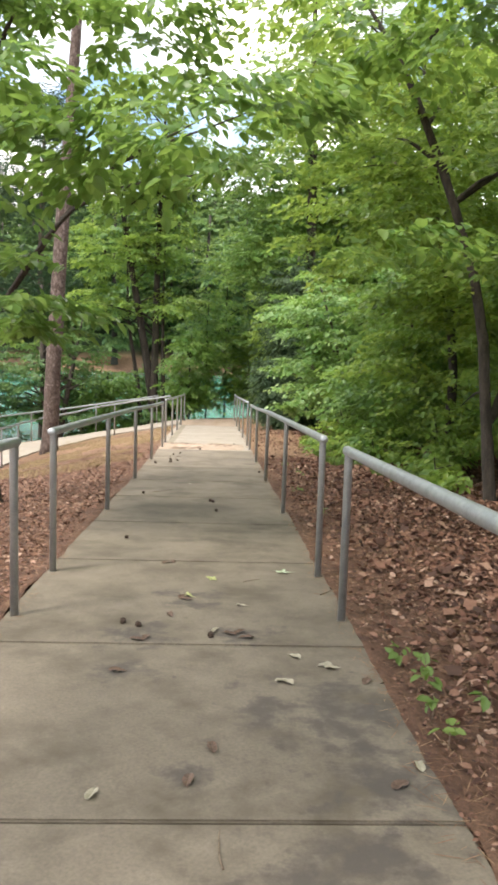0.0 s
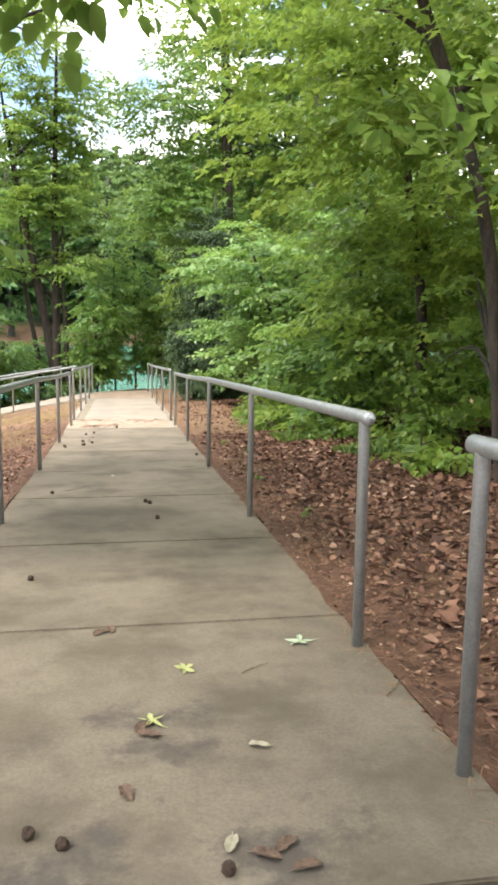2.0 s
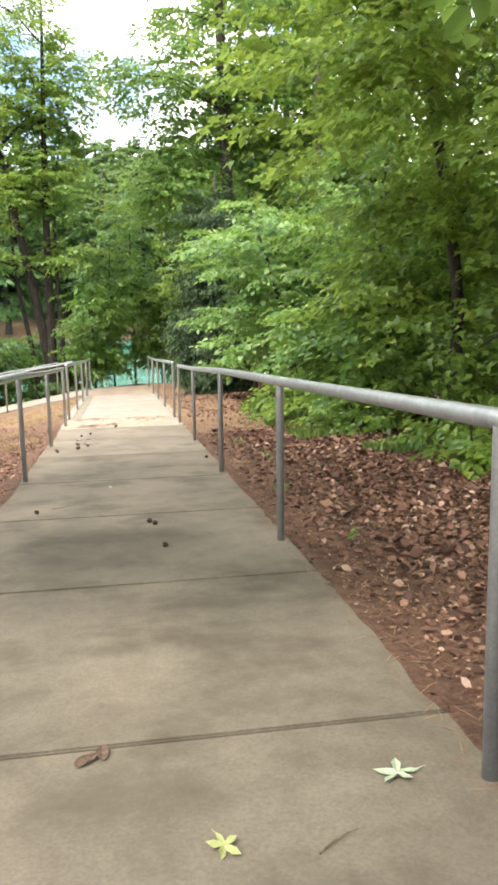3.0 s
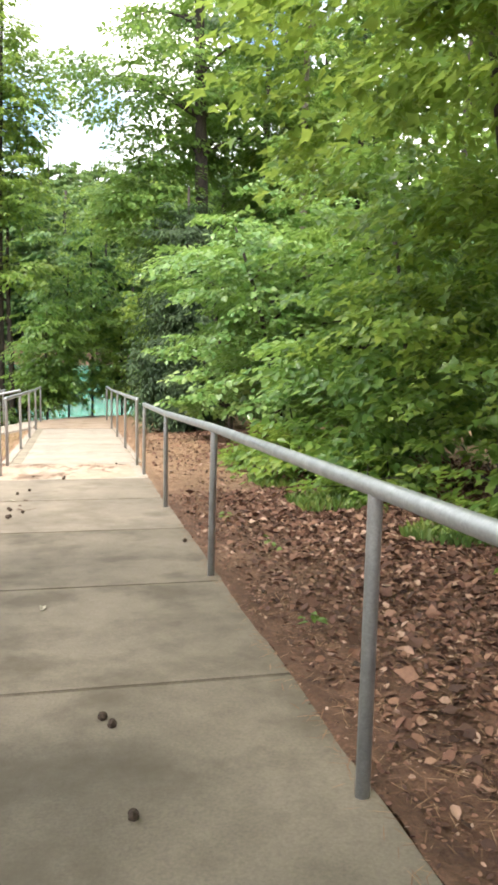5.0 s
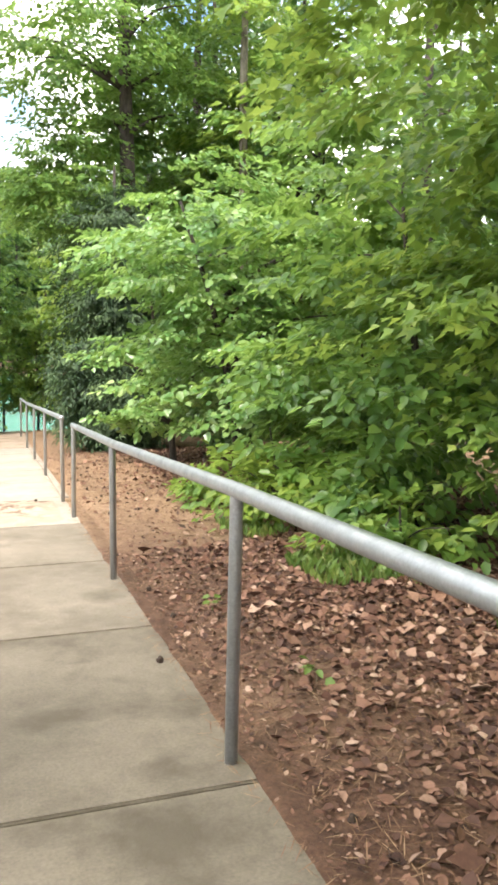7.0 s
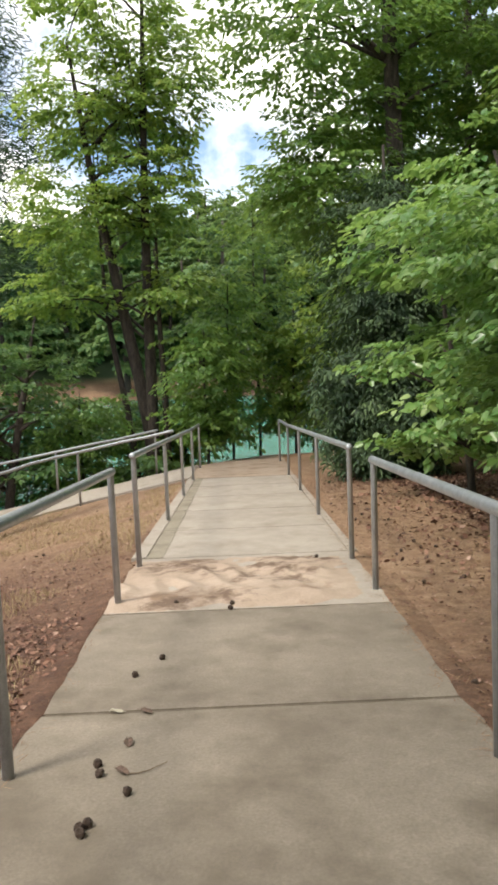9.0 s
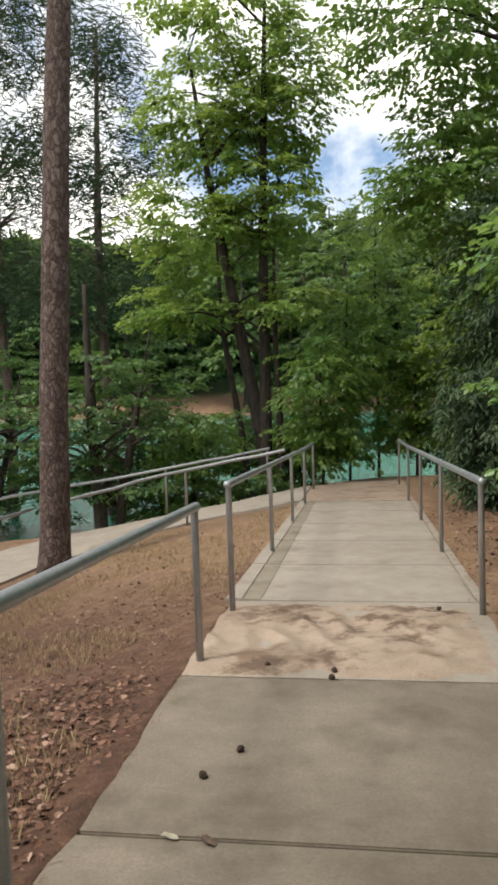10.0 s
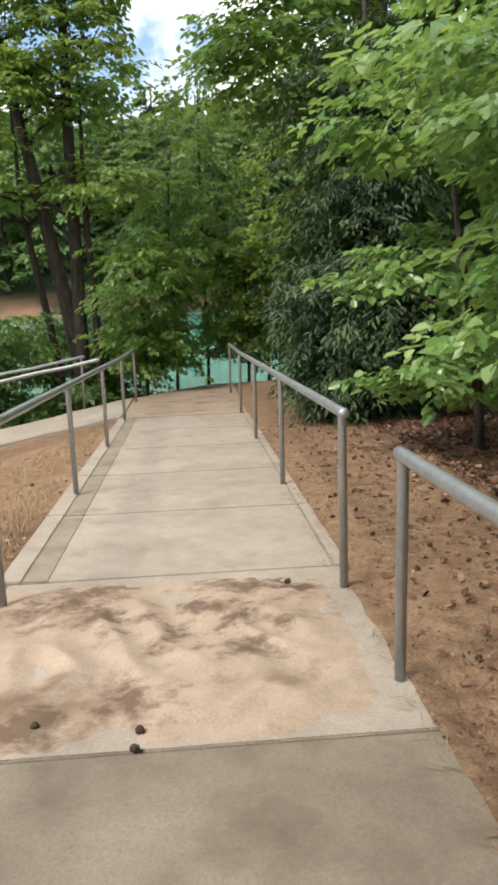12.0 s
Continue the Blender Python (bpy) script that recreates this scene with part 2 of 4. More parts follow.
# woodland ground: reddish pine straw and soil, sandy bare earth on the sunny side
M_GROUND, n, l, b = material("woodland ground", 0.97)
big = noise_node(n, l, 0.7, 5, 0.6)
mid = noise_node(n, l, 9, 7, 0.72)
fine = noise_node(n, l, 70, 5, 0.75)
soil = ramp_node(n, l, mid, (0.3, (0.06, 0.027, 0.017)), (0.5, (0.125, 0.06, 0.035)), (0.72, (0.21, 0.112, 0.068)))
sandy = ramp_node(n, l, mid, (0.3, (0.19, 0.098, 0.052)), (0.5, (0.30, 0.185, 0.11)), (0.72, (0.42, 0.29, 0.185)))
geo = n.new("ShaderNodeNewGeometry")
sep = n.new("ShaderNodeSeparateXYZ")
l.new(geo.outputs["Position"], sep.inputs["Vector"])
away = n.new("ShaderNodeMapRange")
away.inputs["From Min"].default_value, away.inputs["From Max"].default_value = 10.5, 14.5
skew = n.new("ShaderNodeMath")
skew.operation = 'MULTIPLY_ADD'
skew.inputs[1].default_value = 1.2
l.new(sep.outputs["X"], skew.inputs[0])
l.new(sep.outputs["Y"], skew.inputs[2])
l.new(skew.outputs[0], away.inputs["Value"])
wob = n.new("ShaderNodeMath")
wob.operation = 'MULTIPLY_ADD'
wob.inputs[1].default_value, wob.inputs[2].default_value = 1.6, -0.8
l.new(big, wob.inputs[0])
tot = n.new("ShaderNodeMath")
tot.use_clamp = True
l.new(away.outputs["Result"], tot.inputs[0])
l.new(wob.outputs[0], tot.inputs[1])
c = blend(n, l, soil, sandy, tot.outputs[0])
shore = n.new("ShaderNodeMapRange")
shore.inputs["From Min"].default_value, shore.inputs["From Max"].default_value = 94.0, 98.0
l.new(sep.outputs["Y"], shore.inputs["Value"])
c = blend(n, l, c, (0.05, 0.09, 0.035), shore.outputs["Result"])
c = blend(n, l, c, ramp_node(n, l, fine, (0.3, (0.55, 0.55, 0.55)), (0.7, (1.2, 1.2, 1.2))), 1.0, 'MULTIPLY')
l.new(c, b.inputs["Base Color"])
bump(n, l, b, fine, 0.8, 0.02)


# ---- helpers for building ----
def link_mesh(name, bm, mat, parent=None, smooth=False):
    me = bpy.data.meshes.new(name)
    bm.to_mesh(me)
    bm.free()
    me.materials.append(mat)
    if smooth:
        me.polygons.foreach_set("use_smooth", [True] * len(me.polygons))
    ob = new(name, me)
    if parent:
        ob.parent = parent
    return ob


def part(name, bm, mat, parent, label="", smooth=False):
    return tagged(link_mesh(name, bm, mat, parent, smooth), label)


def raw_mesh(name, verts, faces, mat, parent=None, smooth=False):
    """verts (n, 3) and faces (m, 3 or 4) as arrays."""
    me = bpy.data.meshes.new(name)
    k = faces.shape[1]
    me.vertices.add(len(verts))
    me.vertices.foreach_set("co", np.ascontiguousarray(verts, np.float32).ravel())
    me.loops.add(faces.size)
    me.loops.foreach_set("vertex_index", np.ascontiguousarray(faces, np.int32).ravel())
    me.polygons.add(len(faces))
    me.polygons.foreach_set("loop_start", np.arange(0, faces.size, k, dtype=np.int32))
    if smooth:
        me.polygons.foreach_set("use_smooth", np.ones(len(faces), bool))
    me.update(calc_edges=True)
    me.materials.append(mat)
    ob = new(name, me)
    if parent:
        ob.parent = parent
    return ob


def tube_into(bm, pts, radii, sides=8, caps=True, wobble=0.0):
    pts = [Vector(p) for p in pts]
    rings, ref = [], Vector((0.31, 0.95, 0.05))
    for i, p in enumerate(pts):
        d = (pts[min(i + 1, len(pts) - 1)] - pts[max(i - 1, 0)]).normalized()
        u = d.cross(ref)
        if u.length < 0.05:
            u = d.cross(Vector((1, 0, 0)))
        u.normalize()
        v = d.cross(u)
        ring = []
        for k in range(sides):
            a = 2 * math.pi * k / sides
            r = float(radii[i]) * (1 + wobble * random.uniform(-1, 1))
            ring.append(bm.verts.new(p + r * (math.cos(a) * u + math.sin(a) * v)))
        rings.append(ring)
    for a, c in zip(rings, rings[1:]):
        for k in range(sides):
            bm.faces.new((a[k], a[(k + 1) % sides], c[(k + 1) % sides], c[k]))
    if caps:
        bm.faces.new(rings[0][::-1])
        bm.faces.new(rings[-1])


def box_into(bm, lo, hi):
    m = Matrix.Translation((Vector(lo) + Vector(hi)) / 2) @ Matrix.Diagonal((*(Vector(hi) - Vector(lo)), 1))
    return bmesh.ops.create_cube(bm, size=1, matrix=m)["verts"]


def smooth_line(pts, steps=8):
    pts = [Vector(p) for p in pts]
    ext = [2 * pts[0] - pts[1], *pts, 2 * pts[-1] - pts[-2]]
    out = []
    for i in range(1, len(ext) - 2):
        p0, p1, p2, p3 = ext[i - 1:i + 3]
        for s in range(steps):
            t = s / steps
            out.append(0.5 * (2 * p1 + (p2 - p0) * t + (2 * p0 - 5 * p1 + 4 * p2 - p3) * t * t + (3 * p1 - p0 - 3 * p2 + p3) * t ** 3))
    return out + [pts[-1]]


# ---- the lie of the land ----
HALF = 0.87          # half width of the ramp
WATER = -2.5


def ramp_z(y):
    return -0.055 * y if y < 20.5 else -1.1275 - 0.04 * (y - 20.5)


def far_edge(x):
    """Where the bank breaks off toward the lake."""
    return float(np.interp(x, [-14, -7, -5, -2.9, -0.8, 0.5, 2.5, 6, 14], [19.6, 21.5, 21.8, 22.3, 23.2, 25.2, 25.8, 27.0, 30.0]))


def ground_z(x, y):
    if y > 90:
        rise = y - 92
        return min(-3.2 + 1.0 * max(rise + 3, 0), -1.4 + 0.27 * min(max(rise, 0), 76)) + 4.0 * noise.noise((x * 0.02, y * 0.03, 0)) * min(max(rise / 40, 0), 1)
    base = ramp_z(min(y, 26))
    if x < -HALF:
        low = float(np.interp(y, [-20, 5, 12, 16, 18, 19.5, 20.5, 26], [0.0, -0.75, -1.4, -1.7, -1.76, -1.77, -1.75, -1.85]))
        f = min((-HALF - x) / 3.6, 1.0)
        base = base + (low - base) * f
        if x < -4.5:
            base -= 0.10 * (min(-4.5 - x, 6))
    elif x > HALF:
        base += 0.03 * min(x - HALF, 10) - 0.004
        base += 0.05 * noise.noise((x * 0.8, y * 0.8, 3.1)) * min((x - HALF) * 1.5, 1)
    over = y - far_edge(x)
    if over > 0:
        base = max(base - 0.5 * over, -4.0)
    # fade the shallow bank to nothing under the slabs
    return base + 0.02 * noise.noise((x * 2.3, y * 2.3, 0.7))


def grid_ground():
    xs = np.unique(np.concatenate([np.linspace(-260, -14, 40), np.linspace(-14, -1.0, 66), [-0.9, 0.9], np.linspace(1.0, 14, 66), np.linspace(14, 260, 40)]))
    ys = np.unique(np.concatenate([np.linspace(-60, -6, 14), np.linspace(-6, 32, 190), np.linspace(32, 90, 20), np.linspace(90, 330, 60)]))
    v = np.array([(x, y, ground_z(x, y) - (0.05 if abs(x) < 0.95 and y < 26 else 0.008)) for y in ys for x in xs])
    nx = len(xs)
    i, j = np.meshgrid(np.arange(len(ys) - 1), np.arange(nx - 1), indexing="ij")
    a = (i * nx + j).ravel()
    f = np.stack([a, a + 1, a + nx + 1, a + nx], 1)
    return raw_mesh("ground", v, f, M_GROUND, smooth=True)


tagged(grid_ground(), "reddish brown woodland ground of soil and pine straw", "ground", kind="structure")

bm = bmesh.new()
bmesh.ops.create_grid(bm, x_segments=2, y_segments=2, size=1, matrix=Matrix.Translation((0, 160, WATER)) @ Matrix.Diagonal((300, 150, 1, 1)))
tagged(link_mesh("water", bm, M_WATER), "green rippled lake water beyond the bank", "water", kind="structure")

# ---- ramp: concrete slabs with tooled joints ----
JOINTS = [-8.6, -7.2, -5.8, -4.4, -3.0, -1.62, -0.24, 1.18, 2.84, 4.28, 5.80, 7.22, 8.80, 10.32, 11.82, 13.50, 14.92, 16.36, 17.8, 19.2, 20.6]
ramp = tagged(new("pavement"), "sloping concrete ramp of jointed slabs", "ramp", kind="structure")


def slab(y0, y1, x0=-HALF, x1=HALF, mat=M_CONCRETE, name="slab", lift=0.0):
    bm = bmesh.new()
    vs = box_into(bm, (x0, y0 + 0.007, -0.12), (x1, y1 - 0.007, 0.0))
    bmesh.ops.bevel(bm, geom=list(bm.edges), offset=0.006, segments=2, affect='EDGES')
    for v in bm.verts:
        v.co.z += ramp_z(v.co.y) + lift
    return part(name, bm, mat, ramp)


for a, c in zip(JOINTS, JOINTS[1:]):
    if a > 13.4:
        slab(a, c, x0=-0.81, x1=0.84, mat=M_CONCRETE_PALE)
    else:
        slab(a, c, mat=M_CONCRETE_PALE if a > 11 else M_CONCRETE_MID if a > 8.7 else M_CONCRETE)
bm = bmesh.new()
box_into(bm, (-HALF, JOINTS[0], -0.14), (HALF, 20.6, -0.014))
for v in bm.verts:
    v.co.z += ramp_z(v.co.y)
part("joint_filler", bm, M_CONCRETE_DARK, ramp, "dark dirt in the slab joints")
# stained kerb strip beside the lower flight
for a, c in zip(JOINTS[15:], JOINTS[16:]):
    slab(a, c, x0=-0.808, x1=-0.665, mat=M_KERB, name="kerb_strip", lift=0.004)
    slab(a, c, x0=-0.93, x1=-0.804, mat=M_CONCRETE_PALE, name="kerb_edge", lift=0.012)
    slab(a, c, x0=0.844, x1=0.92, mat=M_CONCRETE_PALE, name="kerb_edge", lift=0.004)

# ---- landing at the foot and the lower walk that turns away ----
NEAR = smooth_line([(-0.9, 20.55, 0), (-2.5, 20.35, 0), (-3.9, 19.5, 0), (-4.7, 18.2, 0), (-4.75, 16, 0), (-4.4, 13, 0), (-4.4, 9, 0), (-4.6, 4, 0)], 6)
FAR = smooth_line([(-0.9, 23.1, 0), (-2.9, 22.25, 0), (-4.9, 21.5, 0), (-6.3, 19.6, 0), (-6.5, 16.5, 0), (-6.2, 13, 0), (-6.2, 9, 0), (-6.4, 4, 0)], 6)


def walk_z(x, y):
    return ground_z(x, min(y, far_edge(x) - 0.05)) + 0.03


lower = tagged(new("pavement_lower"), "pale concrete walk curving down past the lake", "walkway", kind="structure")
STEP = 5
for i in range(0, len(NEAR) - 1, STEP):
    bm = bmesh.new()
    j1 = min(i + STEP, len(NEAR) - 1)
    rows = []
    for j in range(i, j1 + 1):
        row = []
        for f in (0, 0.25, 0.5, 0.75, 1):
            p = NEAR[j].lerp(FAR[j], f)
            row.append(bm.verts.new((p.x, p.y, walk_z(p.x, p.y))))
        rows.append(row)
    for r, s in zip(rows, rows[1:]):
        for k in range(4):
            bm.faces.new((r[k], r[k + 1], s[k + 1], s[k]))
    ext = bmesh.ops.extrude_face_region(bm, geom=list(bm.faces))
    for v in [g for g in ext["geom"] if isinstance(g, bmesh.types.BMVert)]:
        v.co.z -= 0.14
    bmesh.ops.recalc_face_normals(bm, faces=list(bm.faces))
    part("slab", bm, M_CONCRETE_PALE, lower)
bm = bmesh.new()
outline = [(-0.9, 20.61), (0.9, 20.61), (0.95, 25.3), (0.5, 25.1), (-0.1, 24.4), (-0.9, 23.1)]
top = [bm.verts.new((x, y, ramp_z(y) + 0.004)) for x, y in outline]
bm.faces.new(top)
ext = bmesh.ops.extrude_face_region(bm, geom=list(bm.faces))
for v in [g for g in ext["geom"] if isinstance(g, bmesh.types.BMVert)]:
    v.co.z -= 0.14
bmesh.ops.recalc_face_normals(bm, faces=list(bm.faces))
part("landing_slab", bm, M_SAND, lower, "pale landing with a muddy wash")

# ---- pipe handrails ----
HEIGHT = 0.87


def handrail(posts, overhang=0.05, label="galvanised steel pipe handrail with slim posts set in concrete", curve=None):
    """posts: base points; the rail runs over them."""
    x, y, z = posts[0]
    top = new("handrail")
    top.location = (x, y, z)
    o = Vector((x, y, z))
    tagged(top, label, "handrail", "pipe handrails")
    tops = [Vector(p) + Vector((0, 0, HEIGHT)) - o for p in posts]
    line = [Vector(p) + Vector((0, 0, HEIGHT)) - o for p in (curve or posts)]
    first, last = (line[0] - line[1]).normalized(), (line[-1] - line[-2]).normalized()
    line = [line[0] + first * (overhang + 0.008), line[0] + first * overhang, *line, line[-1] + last * overhang, line[-1] + last * (overhang + 0.008)]
    bm = bmesh.new()
    tube_into(bm, line, [0.018] + [0.025] * (len(line) - 2) + [0.018], 14)
    part("rail", bm, M_PIPE, top, smooth=True)
    for p in tops:
        bm = bmesh.new()
        lean = Vector((random.uniform(-0.006, 0.006), random.uniform(-0.006, 0.006), 0))
        tube_into(bm, [p - Vector((0, 0, HEIGHT + 0.05)) + lean, p - Vector((0, 0, 0.02)), p], [0.0205, 0.0205, 0.023], 12)
        part("post", bm, M_PIPE, top, smooth=True)
    return top


RX = 0.82
for side in (RX, -RX):
    handrail([(side, y, ramp_z(y)) for y in (-5.65, -3.25, -0.84, 1.58)])
    foot = (0.835, 12.17, -0.035) if side > 0 else (-0.80, 12.0, -0.03)
    handrail([(side, y, ramp_z(y)) for y in (2.5, 4.91, 7.35)] + [(side, 9.80, ramp_z(9.80) - 0.03), (foot[0], foot[1], ramp_z(foot[1]) + foot[2])])
handrail([(RX, y, ramp_z(y)) for y in (13.16, 15.63, 18.10, 20.6, 23.4)])
handrail([(-RX, y, ramp_z(y)) for y in (13.17, 15.60, 17.95, 20.25, 22.6)])


def along(line, every, start, shift):
    """Points at even steps along a line, moved sideways."""
    out, run, want = [], 0.0, start
    for a, c in zip(line, line[1:]):
        d = (c - a).length
        while run + d >= want:
            p = a.lerp(c, (want - run) / d)
            s = (c - a).normalized().cross(Vector((0, 0, 1)))
            out.append(p + s * shift)
            want += every
        run += d
    return out


near_pts = along(NEAR, 0.4, 0.3, -0.06)
far_pts = along(FAR, 0.4, 0.85, 0.10)
for pts in (near_pts, far_pts):
    curve = [(p.x, p.y, walk_z(p.x, p.y)) for p in pts]
    handrail(curve[::5] if pts is far_pts else curve[4::5], label="galvanised pipe handrail along the lower walk", curve=curve)


# ---- foliage ----
def leaf_arrays(rng, centres, per, spread, flat, size, tilt=0.55, width=0.34, droop=0.25):
    """Kite-shaped, folded leaves in flattened sprays round the centres."""
    m = len(centres)
    nleaf = m * per
    c = np.repeat(np.asarray(centres, float), per, 0)
    off = rng.normal(size=(nleaf, 3)) * spread * np.array([1, 1, flat])
    base = c + off
    direction = off / (np.linalg.norm(off, axis=1, keepdims=True) + 1e-6) + rng.normal(size=(nleaf, 3)) * 0.6
    direction[:, 2] = direction[:, 2] * 0.4 - droop
    direction /= np.linalg.norm(direction, axis=1, keepdims=True)
    up = np.array([0, 0, 1.0]) + rng.normal(size=(nleaf, 3)) * tilt
    side = np.cross(direction, up)
    side /= np.linalg.norm(side, axis=1, keepdims=True) + 1e-9
    nor = np.cross(side, direction)
    s = (size * rng.uniform(0.6, 1.3, nleaf))[:, None]
    lift = nor * s * 0.09
    v = np.stack([base,
                  base + direction * s * 0.28 - side * s * width * 0.9 + lift,
                  base + direction * s * 0.68 - side * s * width * 0.72 + lift * 0.6,
                  base + direction * s - nor * s * 0.08,
                  base + direction * s * 0.68 + side * s * width * 0.72 + lift * 0.6,
                  base + direction * s * 0.28 + side * s * width * 0.9 + lift], 1).reshape(-1, 3)
    k = np.arange(nleaf)[:, None] * 6
    f = np.concatenate([k + [[0, 2, 1]], k + [[0, 3, 2]], k + [[0, 4, 3]], k + [[0, 5, 4]]], 1).reshape(-1, 3)
    return v, f


def in_blobs(rng, blobs, shell=2.4):
    """Cluster centres in ellipsoids (cx, cy, cz, rx, ry, rz, count), more toward the outside."""
    out = []
    for cx, cy, cz, rx, ry, rz, count in blobs:
        d = rng.normal(size=(count, 3))
        d /= np.linalg.norm(d, axis=1, keepdims=True)
        r = rng.uniform(0, 1, count) ** (1 / shell)
        lump = 1 + 0.25 * np.sin(d[:, 0] * 5 + cx) * np.cos(d[:, 1] * 4 + cy) + rng.normal(size=count) * 0.06
        out.append(np.array([cx, cy, cz]) + d * (r * lump)[:, None] * np.array([rx, ry, rz]))
    return np.concatenate(out)


def boughs(rng, blobs, fan, shell=3.2):
    """Twig starts and outward headings: flat fans of twigs on boughs that fill ellipsoids."""
    starts, heads = [], []
    for cx, cy, cz, rx, ry, rz, count in blobs:
        c, r = np.array([cx, cy, cz]), np.array([rx, ry, rz])
        n_bough = max(count // fan, 2)
        d = rng.normal(size=(n_bough, 3))
        d /= np.linalg.norm(d, axis=1, keepdims=True)
        ends = c + d * (rng.uniform(0, 1, (n_bough, 1)) ** (1 / shell)) * r
        out = d * np.array([1, 1, 0.15]) + rng.normal(size=d.shape) * np.array([0.3, 0.3, 0.05])
        out /= np.linalg.norm(out, axis=1, keepdims=True)
        e, o = np.repeat(ends, fan, 0), np.repeat(out, fan, 0)
        back = rng.uniform(-0.15, 0.45, (len(e), 1))
        swing = rng.normal(size=(len(e), 1)) * 0.75
        side = np.stack([-o[:, 1], o[:, 0], np.zeros(len(o))], 1)
        head = o + side * swing
        head /= np.linalg.norm(head, axis=1, keepdims=True)
        starts.append(e - o * back + rng.normal(size=e.shape) * np.array([0.1, 0.1, 0.035]))
        heads.append(head)
    return np.concatenate(starts), np.concatenate(heads)


def spray_arrays(rng, starts, heads, per, length, size, width=0.34, droop=0.25, tilt=0.3, lobed=False):
    """Leaves set alternately along drooping twigs, faces up and out like loose shingles."""
    m = len(starts)
    t = np.tile((np.arange(per) + 0.5) / per, m) + rng.normal(size=m * per) * 0.04
    sgn = np.tile(np.where(np.arange(per) % 2, 1.0, -1.0), m)[:, None]
    L = np.repeat(length * rng.uniform(0.65, 1.3, m), per)[:, None]
    h = np.repeat(heads, per, 0)
    side = np.stack([-h[:, 1], h[:, 0], np.zeros(len(h))], 1)
    side /= np.linalg.norm(side, axis=1, keepdims=True) + 1e-9
    t = t[:, None]
    base = np.repeat(starts, per, 0) + h * L * t
    base[:, 2:] -= droop * L * t ** 2
    base += side * sgn * L * 0.16 * np.abs(rng.normal(size=t.shape)) * (1.1 - 0.6 * t) + rng.normal(size=base.shape) * 0.018
    d = h * (0.35 + 0.6 * t) + side * sgn * (0.95 - 0.5 * t) + rng.normal(size=base.shape) * 0.28
    d[:, 2] -= 0.15 + droop * 0.9
    d /= np.linalg.norm(d, axis=1, keepdims=True)
    up = np.array([0, 0, 1.0]) + h * 0.45 + rng.normal(size=base.shape) * tilt
    sd = np.cross(d, up)
    sd /= np.linalg.norm(sd, axis=1, keepdims=True) + 1e-9
    nor = np.cross(sd, d)
    s = (size * rng.uniform(0.55, 1.25, len(d)))[:, None]
    lift = nor * s * 0.1
    if lobed:
        lobes = ((0.38, 0.52, 1.0), (0.55, 0.2, 0.4))
    else:
        lobes = ((0.28, width * 0.9, 1.0), (0.68, width * 0.72, 0.6))
    (a1, w1, l1), (a2, w2, l2) = lobes
    v = np.stack([base,
                  base + d * s * a1 - sd * s * w1 + lift * l1,
                  base + d * s * a2 - sd * s * w2 + lift * l2,
                  base + d * s - nor * s * 0.1,
                  base + d * s * a2 + sd * s * w2 + lift * l2,
                  base + d * s * a1 + sd * s * w1 + lift * l1], 1).reshape(-1, 3)
    k = np.arange(len(d))[:, None] * 6
    f = np.concatenate([k + [[0, 2, 1]], k + [[0, 3, 2]], k + [[0, 4, 3]], k + [[0, 5, 4]]], 1).reshape(-1, 3)
    return v, f


def tree(name, label, base, trunk, blobs, seed, leaf=0.09, per=26, spread=0.2, flat=0.4, mat=M_LEAF, bark=M_BARK_DARK,
         limbs=14, category="tree", width=0.34, tilt=0.55, droop=0.25, limb_r=0.03, group="woodland trees", extra_trunks=(), lobed=False, fan=6, fill=1.15):
    """trunk: list of (dx, dy, z above base, radius); blobs relative to the base."""
    rng = np.random.default_rng(seed)
    random.seed(seed)
    x, y = base
    z = ground_z(x, y) - 0.12
    top = tagged(new(name), label, category, group)
    top.location = (x, y, z)
    if width > 0.1:
        blobs = [(*q[:6], max(int(q[6] * fill), fan)) for q in blobs]
        centres, heads = boughs(rng, blobs, fan)
        v, f = spray_arrays(rng, centres, heads, 13, max(spread * 2.2, leaf * 3), leaf * 1.2, width, droop, lobed=lobed)
    else:
        centres = in_blobs(rng, blobs)
        v, f = leaf_arrays(rng, centres, per, spread, flat, leaf, tilt, width, droop=droop)
    for stem in (trunk, *extra_trunks):
        bm = bmesh.new()
        line = smooth_line([(a, c, h) for a, c, h, r in stem], 5)
        radii = np.interp(np.linspace(0, 1, len(line)), np.linspace(0, 1, len(stem)), [r for *_, r in stem])
        radii[0] *= 1.25
        tube_into(bm, line, list(radii), 12, wobble=0.07)
        part("trunk", bm, bark, top, smooth=True)
        for q in range(limbs):
            g = Vector(centres[int(rng.integers(len(centres)))])
            k = min(range(len(line) // 4, len(line)), key=lambda i: abs(line[i].z - (g.z - 0.35 * (g - line[i]).length)))
            s = line[k]
            mid = s.lerp(g, 0.5) + Vector((random.uniform(-0.15, 0.15), random.uniform(-0.15, 0.15), 0.12 * (g - s).length))
            r0 = min(limb_r, float(radii[k]) * 0.7)
            pts = smooth_line([s, mid, g], 4)
            bm = bmesh.new()
            tube_into(bm, pts, list(np.linspace(r0, 0.004, len(pts))), 6, wobble=0.05)
            part("limb", bm, bark, top, smooth=True)
    raw_mesh("crown", v, f, mat, top)
    return top


